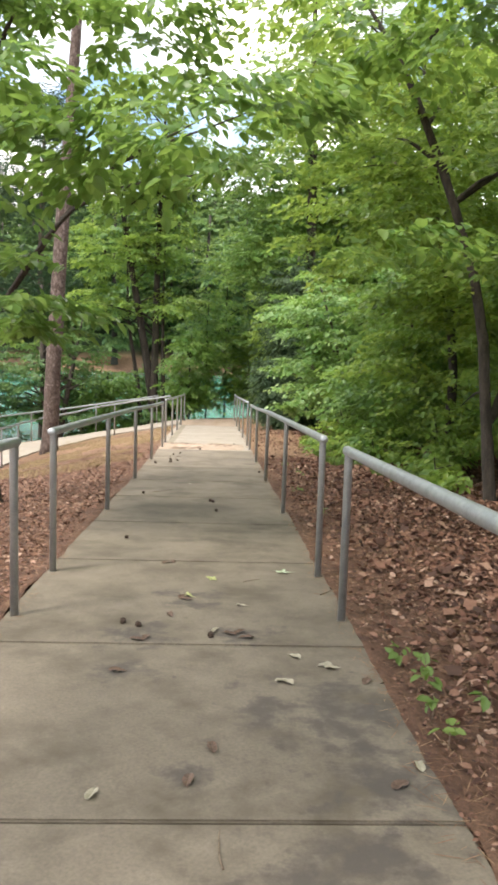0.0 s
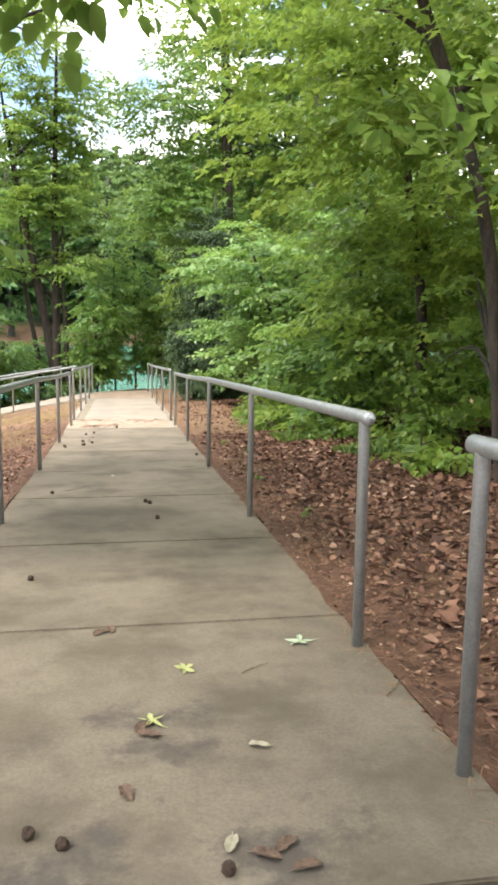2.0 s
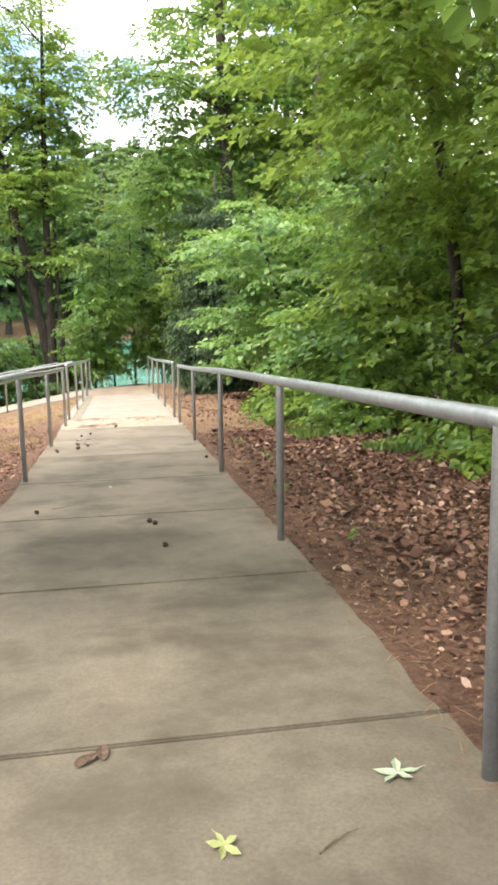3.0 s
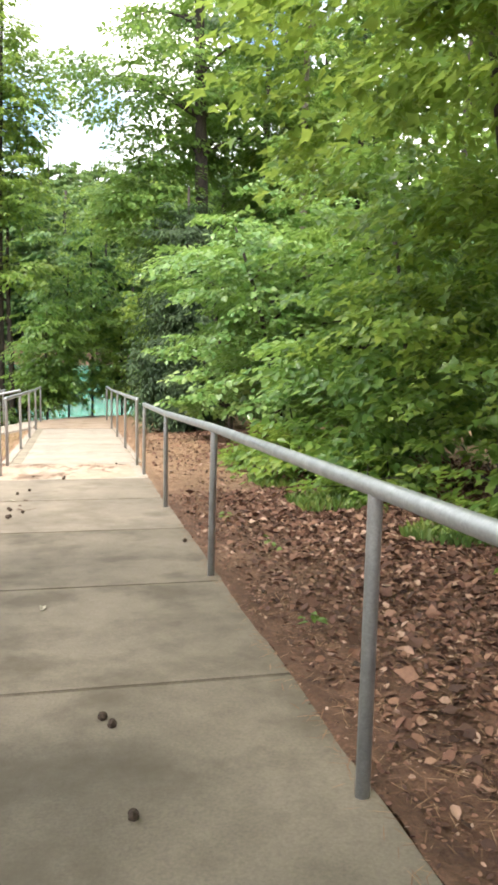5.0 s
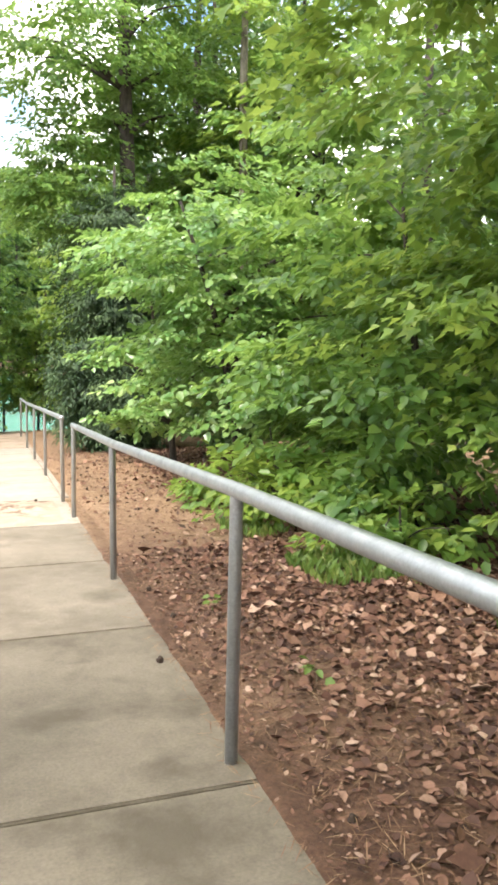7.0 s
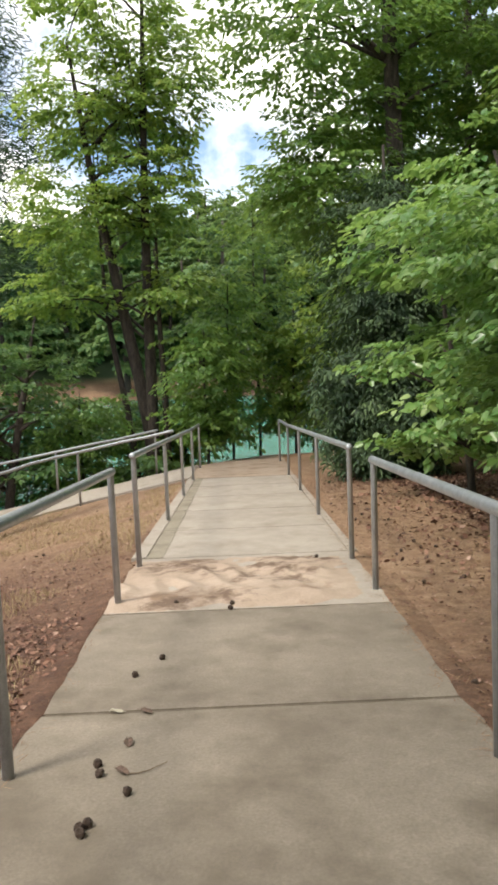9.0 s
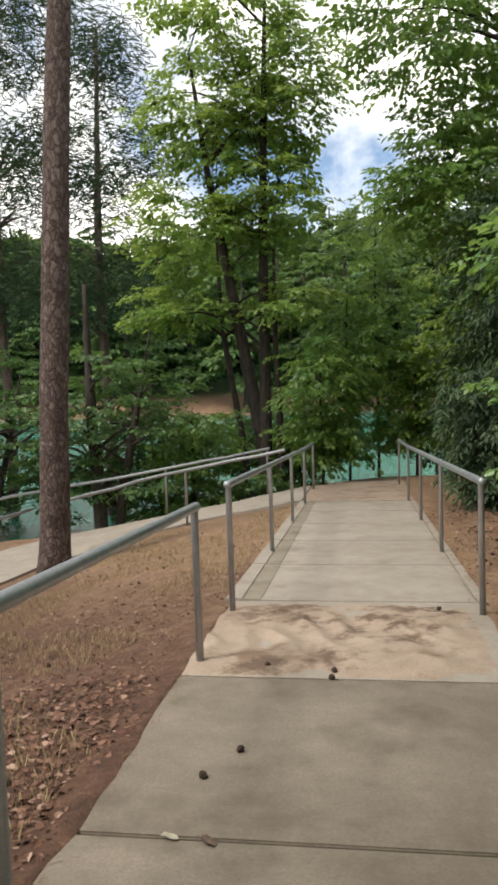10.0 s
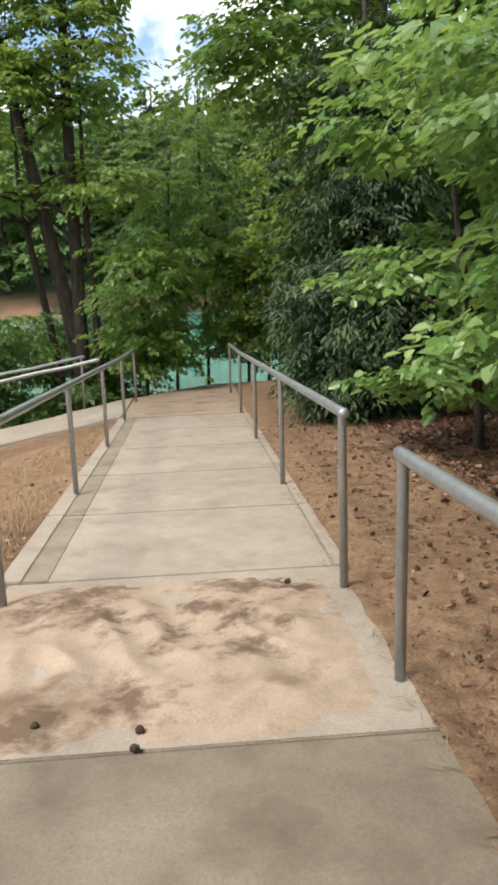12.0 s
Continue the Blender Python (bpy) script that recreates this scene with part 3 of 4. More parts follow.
# overhanging young hardwood beside the upper flight
tree("young_tree", "leaning slender hardwood with layered bright green leaves", (3.05, 5.6),
     [(0, 0, 0, 0.07), (-0.1, 0.0, 0.9, 0.06), (-0.3, 0.1, 2.4, 0.05), (-1.0, 0.2, 4.2, 0.035), (-1.6, 0.3, 5.2, 0.015)],
     [(0.3, 1.0, 3.4, 1.9, 2.2, 1.6, 420), (-0.6, 2.4, 4.2, 1.5, 1.8, 1.2, 200), (-1.3, -0.3, 4.6, 1.5, 1.6, 0.7, 130), (1.0, 2.6, 1.5, 1.6, 1.6, 1.2, 230)],
     11, 0.085, 24, 0.22, 0.35, M_LEAF_YELLOW, lobed=True, fill=1.3)
tree("young_tree", "slender hardwood with yellow-green leaves catching light", (3.4, 8.6),
     [(0, 0, 0, 0.08), (0.1, 0, 1.5, 0.065), (-0.2, 0.1, 3.6, 0.05), (-0.6, 0.1, 6.0, 0.02)],
     [(-0.4, 0, 3.9, 1.9, 2.0, 1.5, 430), (0.2, 0.4, 1.9, 1.3, 1.8, 1.1, 260), (-1.1, 0.2, 5.6, 1.6, 1.8, 1.0, 200)],
     12, 0.085, 30, 0.22, 0.35, M_LEAF_YELLOW, lobed=True, fill=1.3)
tree("young_tree", "small hardwood with drooping mid green leaves over litter", (3.6, 3.0),
     [(0, 0, 0, 0.07), (0.0, 0, 1.5, 0.06), (-0.3, 0.2, 3.2, 0.045), (-1.2, 0.6, 4.6, 0.02)],
     [(0.3, 0.4, 2.6, 1.5, 1.7, 1.7, 330), (-1.6, 1.3, 4.3, 1.5, 1.3, 0.6, 130), (0.2, 0, 4.6, 1.9, 2.0, 1.0, 200), (-2.3, 0.35, 2.15, 0.45, 0.5, 0.15, 14)],
     13, 0.10, 24, 0.22, 0.35, M_LEAF)
# overhead branch of an upslope tree, leaves hang into the path's sky
tree("shade_tree", "dark trunked oak with leafy boughs hanging over the ramp", (-2.35, 6.3),
     [(0, 0, 0, 0.15), (0.0, 0, 2.5, 0.13), (0.1, -0.2, 5.0, 0.11), (0.3, -0.5, 8.0, 0.06)],
     # the last blob is an unseen high crown, added to shade ramp and slope
     [(1.6, -1.6, 4.6, 1.6, 1.2, 0.45, 90), (0.1, -1.5, 4.9, 1.5, 1.6, 0.9, 110), (0.95, -2.2, 2.35, 0.45, 0.5, 0.4, 40), (2.3, -3.0, 3.35, 1.3, 0.9, 0.45, 90), (0.7, -2.8, 3.6, 0.9, 0.9, 0.5, 60), (0.3, -0.7, 6.8, 2.2, 2.4, 1.4, 150), (1.0, 2.6, 8.6, 2.8, 3.6, 0.9, 170)],
     14, 0.10, 22, 0.2, 0.35, M_LEAF, limbs=16)
# out-of-view oak, added so its crown shades the upper slabs
tree("shade_tree", "unseen tall oak with a broad crown, added to shade the upper ramp", (-3.6, -2.6),
     [(0, 0, 0, 0.18), (0.1, 0, 2.5, 0.16), (0.4, 0.1, 5.0, 0.13), (0.8, 0.2, 9.0, 0.05)],
     [(2.6, 0.6, 6.8, 3.0, 2.6, 1.0, 300), (1.0, 0.2, 8.6, 3.0, 2.8, 1.2, 220), (4.4, -0.6, 6.4, 1.8, 2.2, 0.8, 160)],
     24, 0.11, 24, 0.26, 0.35, M_LEAF, limbs=16, limb_r=0.05)
# pale-leaved thicket beside the lower landing
tree("dogwood", "broad shrubby tree with pale glossy green leaves", (3.1, 14.3),
     [(0, 0, 0, 0.06), (-0.1, 0, 1.0, 0.05), (-0.4, -0.1, 2.2, 0.035), (-0.8, -0.1, 3.4, 0.015)],
     [(-0.4, 0.0, 2.7, 1.2, 1.6, 0.7, 280), (-0.3, -0.6, 1.5, 1.1, 1.5, 0.7, 240), (1.0, -0.9, 2.6, 1.2, 1.7, 1.3, 240)],
     15, 0.085, 26, 0.19, 0.3, M_LEAF_PALE, width=0.4, fill=1.4)
tree("dogwood", "small spreading tree with light green layered leaves", (2.75, 16.4),
     [(0, 0, 0, 0.05), (-0.1, -0.1, 0.9, 0.04), (-0.3, -0.2, 1.9, 0.03), (-0.5, -0.3, 3.0, 0.012)],
     [(-0.55, -0.2, 3.1, 1.15, 1.1, 0.55, 120), (-0.35, 0.3, 1.75, 0.9, 0.8, 0.25, 60), (-0.45, -0.2, 0.9, 0.8, 0.8, 0.28, 55), (0.6, -0.6, 2.0, 0.9, 1.0, 0.9, 90), (0.5, -0.2, 4.0, 1.2, 1.2, 0.6, 90)],
     16, 0.088, 26, 0.17, 0.3, M_LEAF_PALE, limb_r=0.02, width=0.4, fill=1.5)
tree("shrub", "dense green understorey shrub at the wood's edge", (3.6, 11.0),
     [(0, 0, 0, 0.05), (0.1, 0, 0.8, 0.04), (0.0, 0.1, 1.8, 0.03), (-0.2, 0, 2.8, 0.012)],
     [(-0.1, 0, 1.3, 1.2, 1.9, 1.1, 420), (0, 0.2, 2.9, 1.5, 2.0, 1.3, 380), (-0.9, -0.5, 0.55, 0.6, 0.9, 0.4, 80)],
     17, 0.095, 26, 0.2, 0.35, M_LEAF)
tree("shrub", "yellow-green low bush among leaf litter", (2.45, 11.2),
     [(0, 0, 0, 0.02), (0.05, 0, 0.3, 0.016), (0.0, 0.1, 0.6, 0.012), (-0.1, 0, 0.9, 0.006)],
     [(0, 0, 0.45, 0.55, 0.9, 0.3, 90)], 18, 0.08, 24, 0.12, 0.5, M_LEAF_YELLOW, limb_r=0.008)
tree("shrub", "yellow-green low bush among leaf litter", (3.2, 8.0),
     [(0, 0, 0, 0.02), (0.05, 0, 0.3, 0.016), (0.0, 0.1, 0.6, 0.012), (-0.1, 0, 0.9, 0.006)],
     [(0, 0, 0.5, 0.5, 1.0, 0.35, 90)], 19, 0.08, 24, 0.12, 0.5, M_LEAF_YELLOW, limb_r=0.008)
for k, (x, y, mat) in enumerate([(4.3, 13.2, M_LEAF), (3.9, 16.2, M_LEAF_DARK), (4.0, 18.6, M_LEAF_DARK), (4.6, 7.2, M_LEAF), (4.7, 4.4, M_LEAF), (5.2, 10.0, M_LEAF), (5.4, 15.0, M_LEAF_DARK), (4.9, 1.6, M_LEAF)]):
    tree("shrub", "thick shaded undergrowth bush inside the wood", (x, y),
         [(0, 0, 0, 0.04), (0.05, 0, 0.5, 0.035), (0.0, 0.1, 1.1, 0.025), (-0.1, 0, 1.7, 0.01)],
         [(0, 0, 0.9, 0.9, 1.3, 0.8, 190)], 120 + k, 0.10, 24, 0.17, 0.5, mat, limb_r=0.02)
for k, (x, y, r) in enumerate([(2.6, 9.4, 0.35), (2.2, 12.3, 0.3), (3.0, 9.9, 0.4), (2.75, 6.6, 0.25), (2.9, 12.0, 0.45)]):
    tree("shrub", "low bright green bush at the wood's edge", (x, y),
         [(0, 0, 0, 0.015), (0.02, 0, 0.2, 0.012), (0.0, 0.03, 0.35, 0.01), (-0.03, 0, 0.5, 0.005)],
         [(0, 0, 0.32, r, r * 1.4, 0.22, 46)], 140 + k, 0.075, 20, 0.10, 0.7, M_LEAF_YELLOW, limb_r=0.006, limbs=8)
# cedar at the lower flight
tree("cedar", "dark dense evergreen cedar reaching to the ground", (2.35, 19.4),
     [(0, 0, 0, 0.12), (0, 0, 1.5, 0.10), (0, 0, 3.0, 0.07), (0, 0, 5.2, 0.02)],
     [(0, 0, 1.6, 1.15, 1.15, 1.5, 620), (0, 0, 3.4, 0.85, 0.85, 1.5, 380), (0, 0, 0.7, 0.95, 0.9, 0.6, 200)],
     20, 0.085, 34, 0.13, 0.8, M_CEDAR, M_BARK_DARK, width=0.15, tilt=0.9, droop=0.6, fill=3.2)
# tall dark pine behind, with broad high boughs
tree("tall_tree", "tall dark trunk carrying broad dark green boughs", (2.95, 21.0),
     [(0, 0, 0, 0.18), (-0.05, 0, 4.0, 0.155), (-0.15, 0, 8.0, 0.12), (-0.3, 0, 14.0, 0.05)],
     [(-1.35, 0.2, 5.2, 1.1, 1.3, 1.1, 240), (-1.2, 0.3, 7.8, 2.0, 2.2, 0.9, 300), (0.4, 0.6, 9.8, 2.6, 2.2, 1.3, 300), (1.9, 1.4, 4.8, 1.5, 1.4, 1.8, 260), (-0.2, 0, 12.6, 2.1, 1.9, 1.5, 170), (1.3, 0.9, 7.4, 1.6, 1.4, 1.2, 260), (-0.5, 0.9, 6.5, 1.4, 1.2, 0.7, 170)],
     21, 0.105, 26, 0.26, 0.35, M_LEAF, limb_r=0.05, limbs=26, fill=1.4, fan=4)
tree("tall_tree", "bare grey snag trunk rising through green wood", (5.2, 20.5),
     [(0, 0, 0, 0.12), (0, 0, 3, 0.10), (-0.1, 0, 7, 0.08), (0, 0, 12, 0.03)],
     [(0.4, 0, 9, 2.2, 2.0, 2.5, 220), (0.8, 0.6, 6.0, 1.9, 1.6, 1.6, 240), (0.6, 0.4, 3.6, 1.8, 1.6, 1.2, 220)], 22, 0.12, 22, 0.25, 0.4, M_LEAF_YELLOW, M_BARK_GREY)
# trio of trunks on the bank
tree("bank_tree", "tall tree of three dark trunks with airy light crown", (-2.1, 25.2),
     [(0.05, 0, 0, 0.15), (0.1, 0, 3, 0.13), (0.15, 0, 7, 0.10), (0.35, 0, 12.5, 0.03)],
     [(-1.4, 0, 7.2, 1.5, 1.5, 1.2, 190), (0.4, 0, 7.6, 1.2, 1.2, 1.2, 170), (-0.7, 0.2, 9.6, 1.8, 1.6, 1.4, 260), (0.7, 0.1, 10.2, 1.2, 1.2, 1.6, 170),
      (-1.8, 0, 5.4, 1.3, 1.2, 0.6, 90), (0.7, -0.2, 5.5, 1.0, 1.0, 0.5, 60), (-0.6, 0, 12.0, 1.8, 1.6, 1.2, 130)],
     23, 0.11, 24, 0.22, 0.45, M_LEAF_YELLOW, M_BARK_DARK, limb_r=0.05, limbs=12, fill=1.8, fan=3,
     extra_trunks=([(0.12, 0.2, 0, 0.18), (-0.03, 0.1, 2.4, 0.15), (-0.45, 0, 5.0, 0.13), (-1.0, 0.1, 8.0, 0.08), (-1.4, 0.1, 11.0, 0.03)],
                   [(0.35, 0.1, 0, 0.09), (0.4, 0.1, 2.5, 0.08), (0.35, 0, 5.2, 0.05), (0.4, 0, 7.5, 0.02)],
                   [(-0.3, 0.35, 0, 0.09), (-0.5, 0.3, 2.5, 0.08), (-0.85, 0.3, 4.8, 0.06), (-0.95, 0.3, 7.0, 0.02)]))
# saplings and brush along the shore
for k, (x, y, h, mat, s) in enumerate([(-0.75, 24.4, 3.6, M_LEAF, 1.0), (1.35, 26.2, 3.8, M_LEAF_YELLOW, 1.0), (0.5, 27.2, 7.6, M_LEAF_YELLOW, 1.5), (-3.6, 24.6, 3.4, M_LEAF, 1.2), (-1.4, 26.8, 3.4, M_LEAF_YELLOW, 1.2), (2.6, 25.2, 6.8, M_LEAF_YELLOW, 1.4),
                                       (-4.6, 25.6, 4.2, M_LEAF_DARK, 1.4), (-2.8, 26.4, 4.0, M_LEAF, 1.3), (-0.2, 26.2, 5.6, M_LEAF, 1.4), (1.9, 27.4, 4.6, M_LEAF_DARK, 1.4), (-1.9, 27.4, 4.6, M_LEAF_DARK, 1.4), (3.4, 27.0, 7.8, M_LEAF, 1.7)]):
    tree("sapling", "thin sapling with open layers of small leaves", (x, y),
         [(0, 0, 0, 0.04), (0.03, 0, h * 0.3, 0.035), (0, 0.05, h * 0.7, 0.025), (0.05, 0, h, 0.008)],
         [(0, 0, h * 0.78, 0.95 * s, 0.8 * s, h * 0.25, 150 + int(h * 8)), (0, 0, h * 0.42, 0.9 * s, 0.7 * s, h * 0.15, 160)], 30 + k, 0.10, 22, 0.17, 0.3, mat, limb_r=0.014, limbs=16, fan=2, droop=0.45)
for k, (x, y) in enumerate([(-2.6, 24.2), (-1.7, 24.0)]):
    tree("shrub", "dark low brush at the foot of the bank trees", (x, y), [(0, 0, 0, 0.02), (0, 0, 0.3, 0.016), (0, 0, 0.6, 0.012), (0, 0, 1.0, 0.005)],
         [(0, 0, 0.75, 0.6, 0.5, 0.5, 80)], 40 + k, 0.09, 22, 0.13, 0.5, M_LEAF_DARK, limb_r=0.008)
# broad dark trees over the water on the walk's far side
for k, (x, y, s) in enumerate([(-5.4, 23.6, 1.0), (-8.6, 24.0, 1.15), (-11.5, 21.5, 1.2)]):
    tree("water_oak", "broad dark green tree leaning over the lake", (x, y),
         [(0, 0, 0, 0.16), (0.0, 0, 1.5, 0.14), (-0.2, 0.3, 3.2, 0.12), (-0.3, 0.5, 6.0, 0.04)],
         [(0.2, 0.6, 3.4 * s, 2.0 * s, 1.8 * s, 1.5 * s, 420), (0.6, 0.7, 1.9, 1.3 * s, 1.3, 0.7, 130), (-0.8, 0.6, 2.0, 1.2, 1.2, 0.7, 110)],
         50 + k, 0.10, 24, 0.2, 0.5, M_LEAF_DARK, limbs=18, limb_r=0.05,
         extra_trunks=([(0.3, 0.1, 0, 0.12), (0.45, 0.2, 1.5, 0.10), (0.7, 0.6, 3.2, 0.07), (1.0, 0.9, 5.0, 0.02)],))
# pines on the slope
tree("pine_tree", "tall straight pine with scaly reddish grey bark", (-4.2, 18.2),
     [(0, 0, 0, 0.215), (0.10, 0, 2.0, 0.20), (0.34, 0, 6.0, 0.18), (0.75, 0, 12.0, 0.11), (0.9, 0, 18, 0.04)],
     [(-0.9, 1.5, 9.0, 1.3, 1.3, 0.6, 60), (0.8, 0, 14.5, 2.6, 2.6, 1.6, 220), (0.9, 0, 17.0, 1.9, 1.9, 1.4, 140)],
     60, 0.20, 30, 0.2, 0.7, M_NEEDLE, M_PLATES, width=0.04, tilt=1.0, limb_r=0.05)
for k, (x, y) in enumerate([(-9.0, 27.0), (-6.5, 31.0), (-13.0, 25.0)]):
    tree("pine_tree", "tall lakeside pine with open needle clusters", (x, min(y, 27.5)),
         [(0, 0, 0, 0.16), (0.1, 0, 4, 0.14), (0.0, 0, 8, 0.11), (0.2, 0, 14, 0.04)],
         [(0, 0, 7.6, 2.2, 2.2, 1.6, 170), (0.1, 0, 10.6, 2.2, 2.2, 1.8, 170), (0.2, 0, 13.4, 1.5, 1.5, 1.2, 100)],
         61 + k, 0.22, 26, 0.22, 0.6, M_NEEDLE, M_BARK_PINE, width=0.05, tilt=1.0, limb_r=0.05)

# the wood behind the edge: four kinds, copied
wood = []
for k, (mat, h) in enumerate([(M_LEAF, 9.0), (M_LEAF_YELLOW, 8.0), (M_LEAF_DARK, 11.0)]):
    wood.append(tree("forest_tree", "tall hardwood in the dense summer wood", (7.2 + 0.3 * k, 3.0 + 7.5 * k),
                     [(0, 0, 0, 0.14), (0.1, 0, h * 0.3, 0.12), (0, 0, h * 0.6, 0.09), (0.1, 0, h, 0.03)],
                     [(0, 0, h * 0.78, 2.6, 2.6, h * 0.2, 230), (0, 0, h * 0.45, 2.4, 2.4, h * 0.17, 230), (0.2, 0, h * 0.17, 1.8, 2.2, h * 0.13, 160)],
                     70 + k, 0.15, 24, 0.3, 0.4, mat, limbs=6, fill=0.9))
rw = random.Random(5)
for k in range(26):
    x, y = rw.uniform(6.8, 17), rw.uniform(-8, 34)
    if y > 24 and x < 8:
        x += 4
    src = wood[k % 3]
    copy_thing(src, pose(x, y, ground_z(x, y) - 0.12, 0, 0, rw.uniform(0, 360)) @ Matrix.Diagonal((*[rw.uniform(0.85, 1.2)] * 3, 1)))
for k in range(8):
    x, y = rw.uniform(-24, -11), rw.uniform(-10, 14)
    copy_thing(wood[k % 3], pose(x, y, ground_z(x, y) - 0.12, 0, 0, rw.uniform(0, 360)))
for k in range(6):
    x, y = rw.uniform(-9, 9), rw.uniform(-22, -15)
    copy_thing(wood[k % 3], pose(x, y, ground_z(x, y) - 0.12, 0, 0, rw.uniform(0, 360)))

for k, (x, y) in enumerate([(5.2, 24.5), (7.4, 23.0), (6.4, 27.0), (9.0, 25.6), (4.6, 27.4), (8.2, 29.0)]):
    copy_thing(wood[(2, 0, 2)[k % 3]], pose(x, y, ground_z(x, y) - 0.12, 0, 0, 70 * k) @ Matrix.Diagonal((1.1, 1.1, 1.25, 1)))

# far shore: clay bank strip and wooded hill
bm = bmesh.new()
xs = np.linspace(-120, 120, 121)
lo = [bm.verts.new((x, 91.2 + 0.8 * math.sin(x * 0.35), WATER - 0.2)) for x in xs]
hi = [bm.verts.new((x, 93.2 + 0.9 * math.sin(x * 0.35 + 0.4), WATER + 0.3 + 0.45 * math.sin(x * 0.21) + 0.3 * math.sin(x * 0.9))) for x in xs]
back = [bm.verts.new((x, 96.5, WATER + 1.2)) for x in xs]
for r, s in ((lo, hi), (hi, back)):
    for k in range(len(xs) - 1):
        bm.faces.new((r[k], r[k + 1], s[k + 1], s[k]))
tagged(link_mesh("bank", bm, M_BANK, smooth=True), "red clay bank on the far shore", "bank", kind="structure")
far_kinds = []
for k in range(3):
    far_kinds.append(tree("far_tree", "distant tree on the wooded far shore", (-6 + 6 * k, 98),
                          [(0, 0, 0, 0.3), (0, 0, 4, 0.25), (0.2, 0, 8, 0.2), (0, 0, 13, 0.1)],
                          [(0, 0, 8.5, 3.6, 3.6, 4.5, 170), (0.3, 0, 4.0, 3.0, 3.0, 2.6, 80)], 80 + k, 0.55, 18, 0.6, 0.6, M_FAR,
                          limbs=2, limb_r=0.1, group="far shore woods"))
for k in range(380):
    row = k % 9
    x, y = rw.uniform(-70 - row * 4, 50 + row * 3), 96 + row * 9.5 + rw.uniform(-4, 4)
    s = rw.uniform(0.75, 1.25)
    copy_thing(far_kinds[k % 3], pose(x, y, ground_z(x, y) - 0.3, 0, 0, rw.uniform(0, 360)) @ Matrix.Diagonal((s, s, s * rw.uniform(0.9, 1.2), 1)))


# ---- litter, straw, grass: nobody could count these ----
def scatter(name, label, count, region, size, mat, seed, tilt=0.35, width=0.34, lift=0.004, keep=None, lengthen=1.0, stand=False, fold=0.2, lobed=False):
    rng = np.random.default_rng(seed)
    x0, x1, y0, y1 = region
    pts = []
    while len(pts) < count:
        x, y = rng.uniform(x0, x1), rng.uniform(y0, y1)
        if keep is None or keep(x, y, rng):
            pts.append((x, y, (ramp_z(y) + 0.002 if abs(x) < 0.9 else ground_z(x, y) - 0.006 + lift)))
    p = np.array(pts)
    k = len(p)
    a = rng.uniform(0, 2 * math.pi, k)
    if stand:
        d = np.stack([np.cos(a) * 0.5, np.sin(a) * 0.5, np.ones(k)], 1)
    else:
        d = np.stack([np.cos(a), np.sin(a), rng.normal(size=k) * tilt * 0.6 + 0.05], 1)
    d /= np.linalg.norm(d, axis=1, keepdims=True)
    up = np.array([0, 0, 1.0]) + rng.normal(size=(k, 3)) * tilt
    side = np.cross(d, up)
    side /= np.linalg.norm(side, axis=1, keepdims=True)
    nor = np.cross(side, d)
    s = (size * rng.uniform(0.5, 1.3, k))[:, None]
    a1, w1, a2, w2 = (0.4, 0.45, 0.55, 0.2) if lobed else (0.3, width * 0.85, 0.68, width * 0.8)
    c1, c2 = (rng.uniform(-0.3, 1.0, (k, 1)) * fold for _ in range(2))
    v = np.stack([p,
                  p + d * s * a1 - side * s * w1 + nor * s * c1,
                  p + d * s * a2 - side * s * w2 + nor * s * c1 * 1.2,
                  p + d * s + nor * s * c2 * 0.6,
                  p + d * s * a2 + side * s * w2 + nor * s * c2 * 1.2,
                  p + d * s * a1 + side * s * w1 + nor * s * c2], 1).reshape(-1, 3)
    q = np.arange(k)[:, None] * 6
    f = np.concatenate([q + [[0, 2, 1]], q + [[0, 3, 2]], q + [[0, 4, 3]], q + [[0, 5, 4]]], 1).reshape(-1, 3)
    return tagged(raw_mesh(name, v, f, mat), label, "leaf litter", kind="stuff")


def right_litter(x, y, rng):
    return rng.uniform() < min((x - 0.92) * 1.3, 1) and rng.uniform() < (1.0 if y < 10.5 else 0.6 if x > 2.2 else 0.1)


scatter("leaf_litter", "curled brown dead leaves strewn under the wood", 78000, (0.93, 5.0, -3, 19), 0.046, M_LITTER, 101, 0.4, 0.33, keep=right_litter, lift=0.010, fold=0.34)
scatter("leaf_litter", "broad pale brown dead leaves lying on the litter", 2600, (1.1, 4.0, -2, 17), 0.085, M_LITTER, 107, 0.3, 0.3, keep=right_litter, lift=0.022, fold=0.25, lobed=True)
scatter("bark_chips", "small dark chips of bark and broken leaf", 42000, (0.86, 3.0, -3, 20), 0.02, M_LITTER, 108, 0.4, 0.3, lift=0.008, keep=lambda x, y, r: r.uniform() < (1.0 if y < 10.5 else 0.3))
scatter("bark_chips", "small dark chips of bark and broken leaf", 30000, (-3.4, -0.88, 0, 15), 0.022, M_LITTER, 109, 0.4, 0.3, lift=0.008, keep=lambda x, y, r: r.uniform() < (1.0 if y < 11 else 0.35))
scatter("pine_straw", "reddish brown pine straw over the verge", 42000, (0.80, 3.2, -3, 21), 0.075, M_STRAW, 102, 0.05, 0.02, lift=0.012, fold=0.006)
scatter("pine_straw", "reddish brown pine straw and litter on the slope", 36000, (-4.6, -0.80, 0, 20.3), 0.065, M_STRAW, 103, 0.05, 0.022, lift=0.012, fold=0.006)
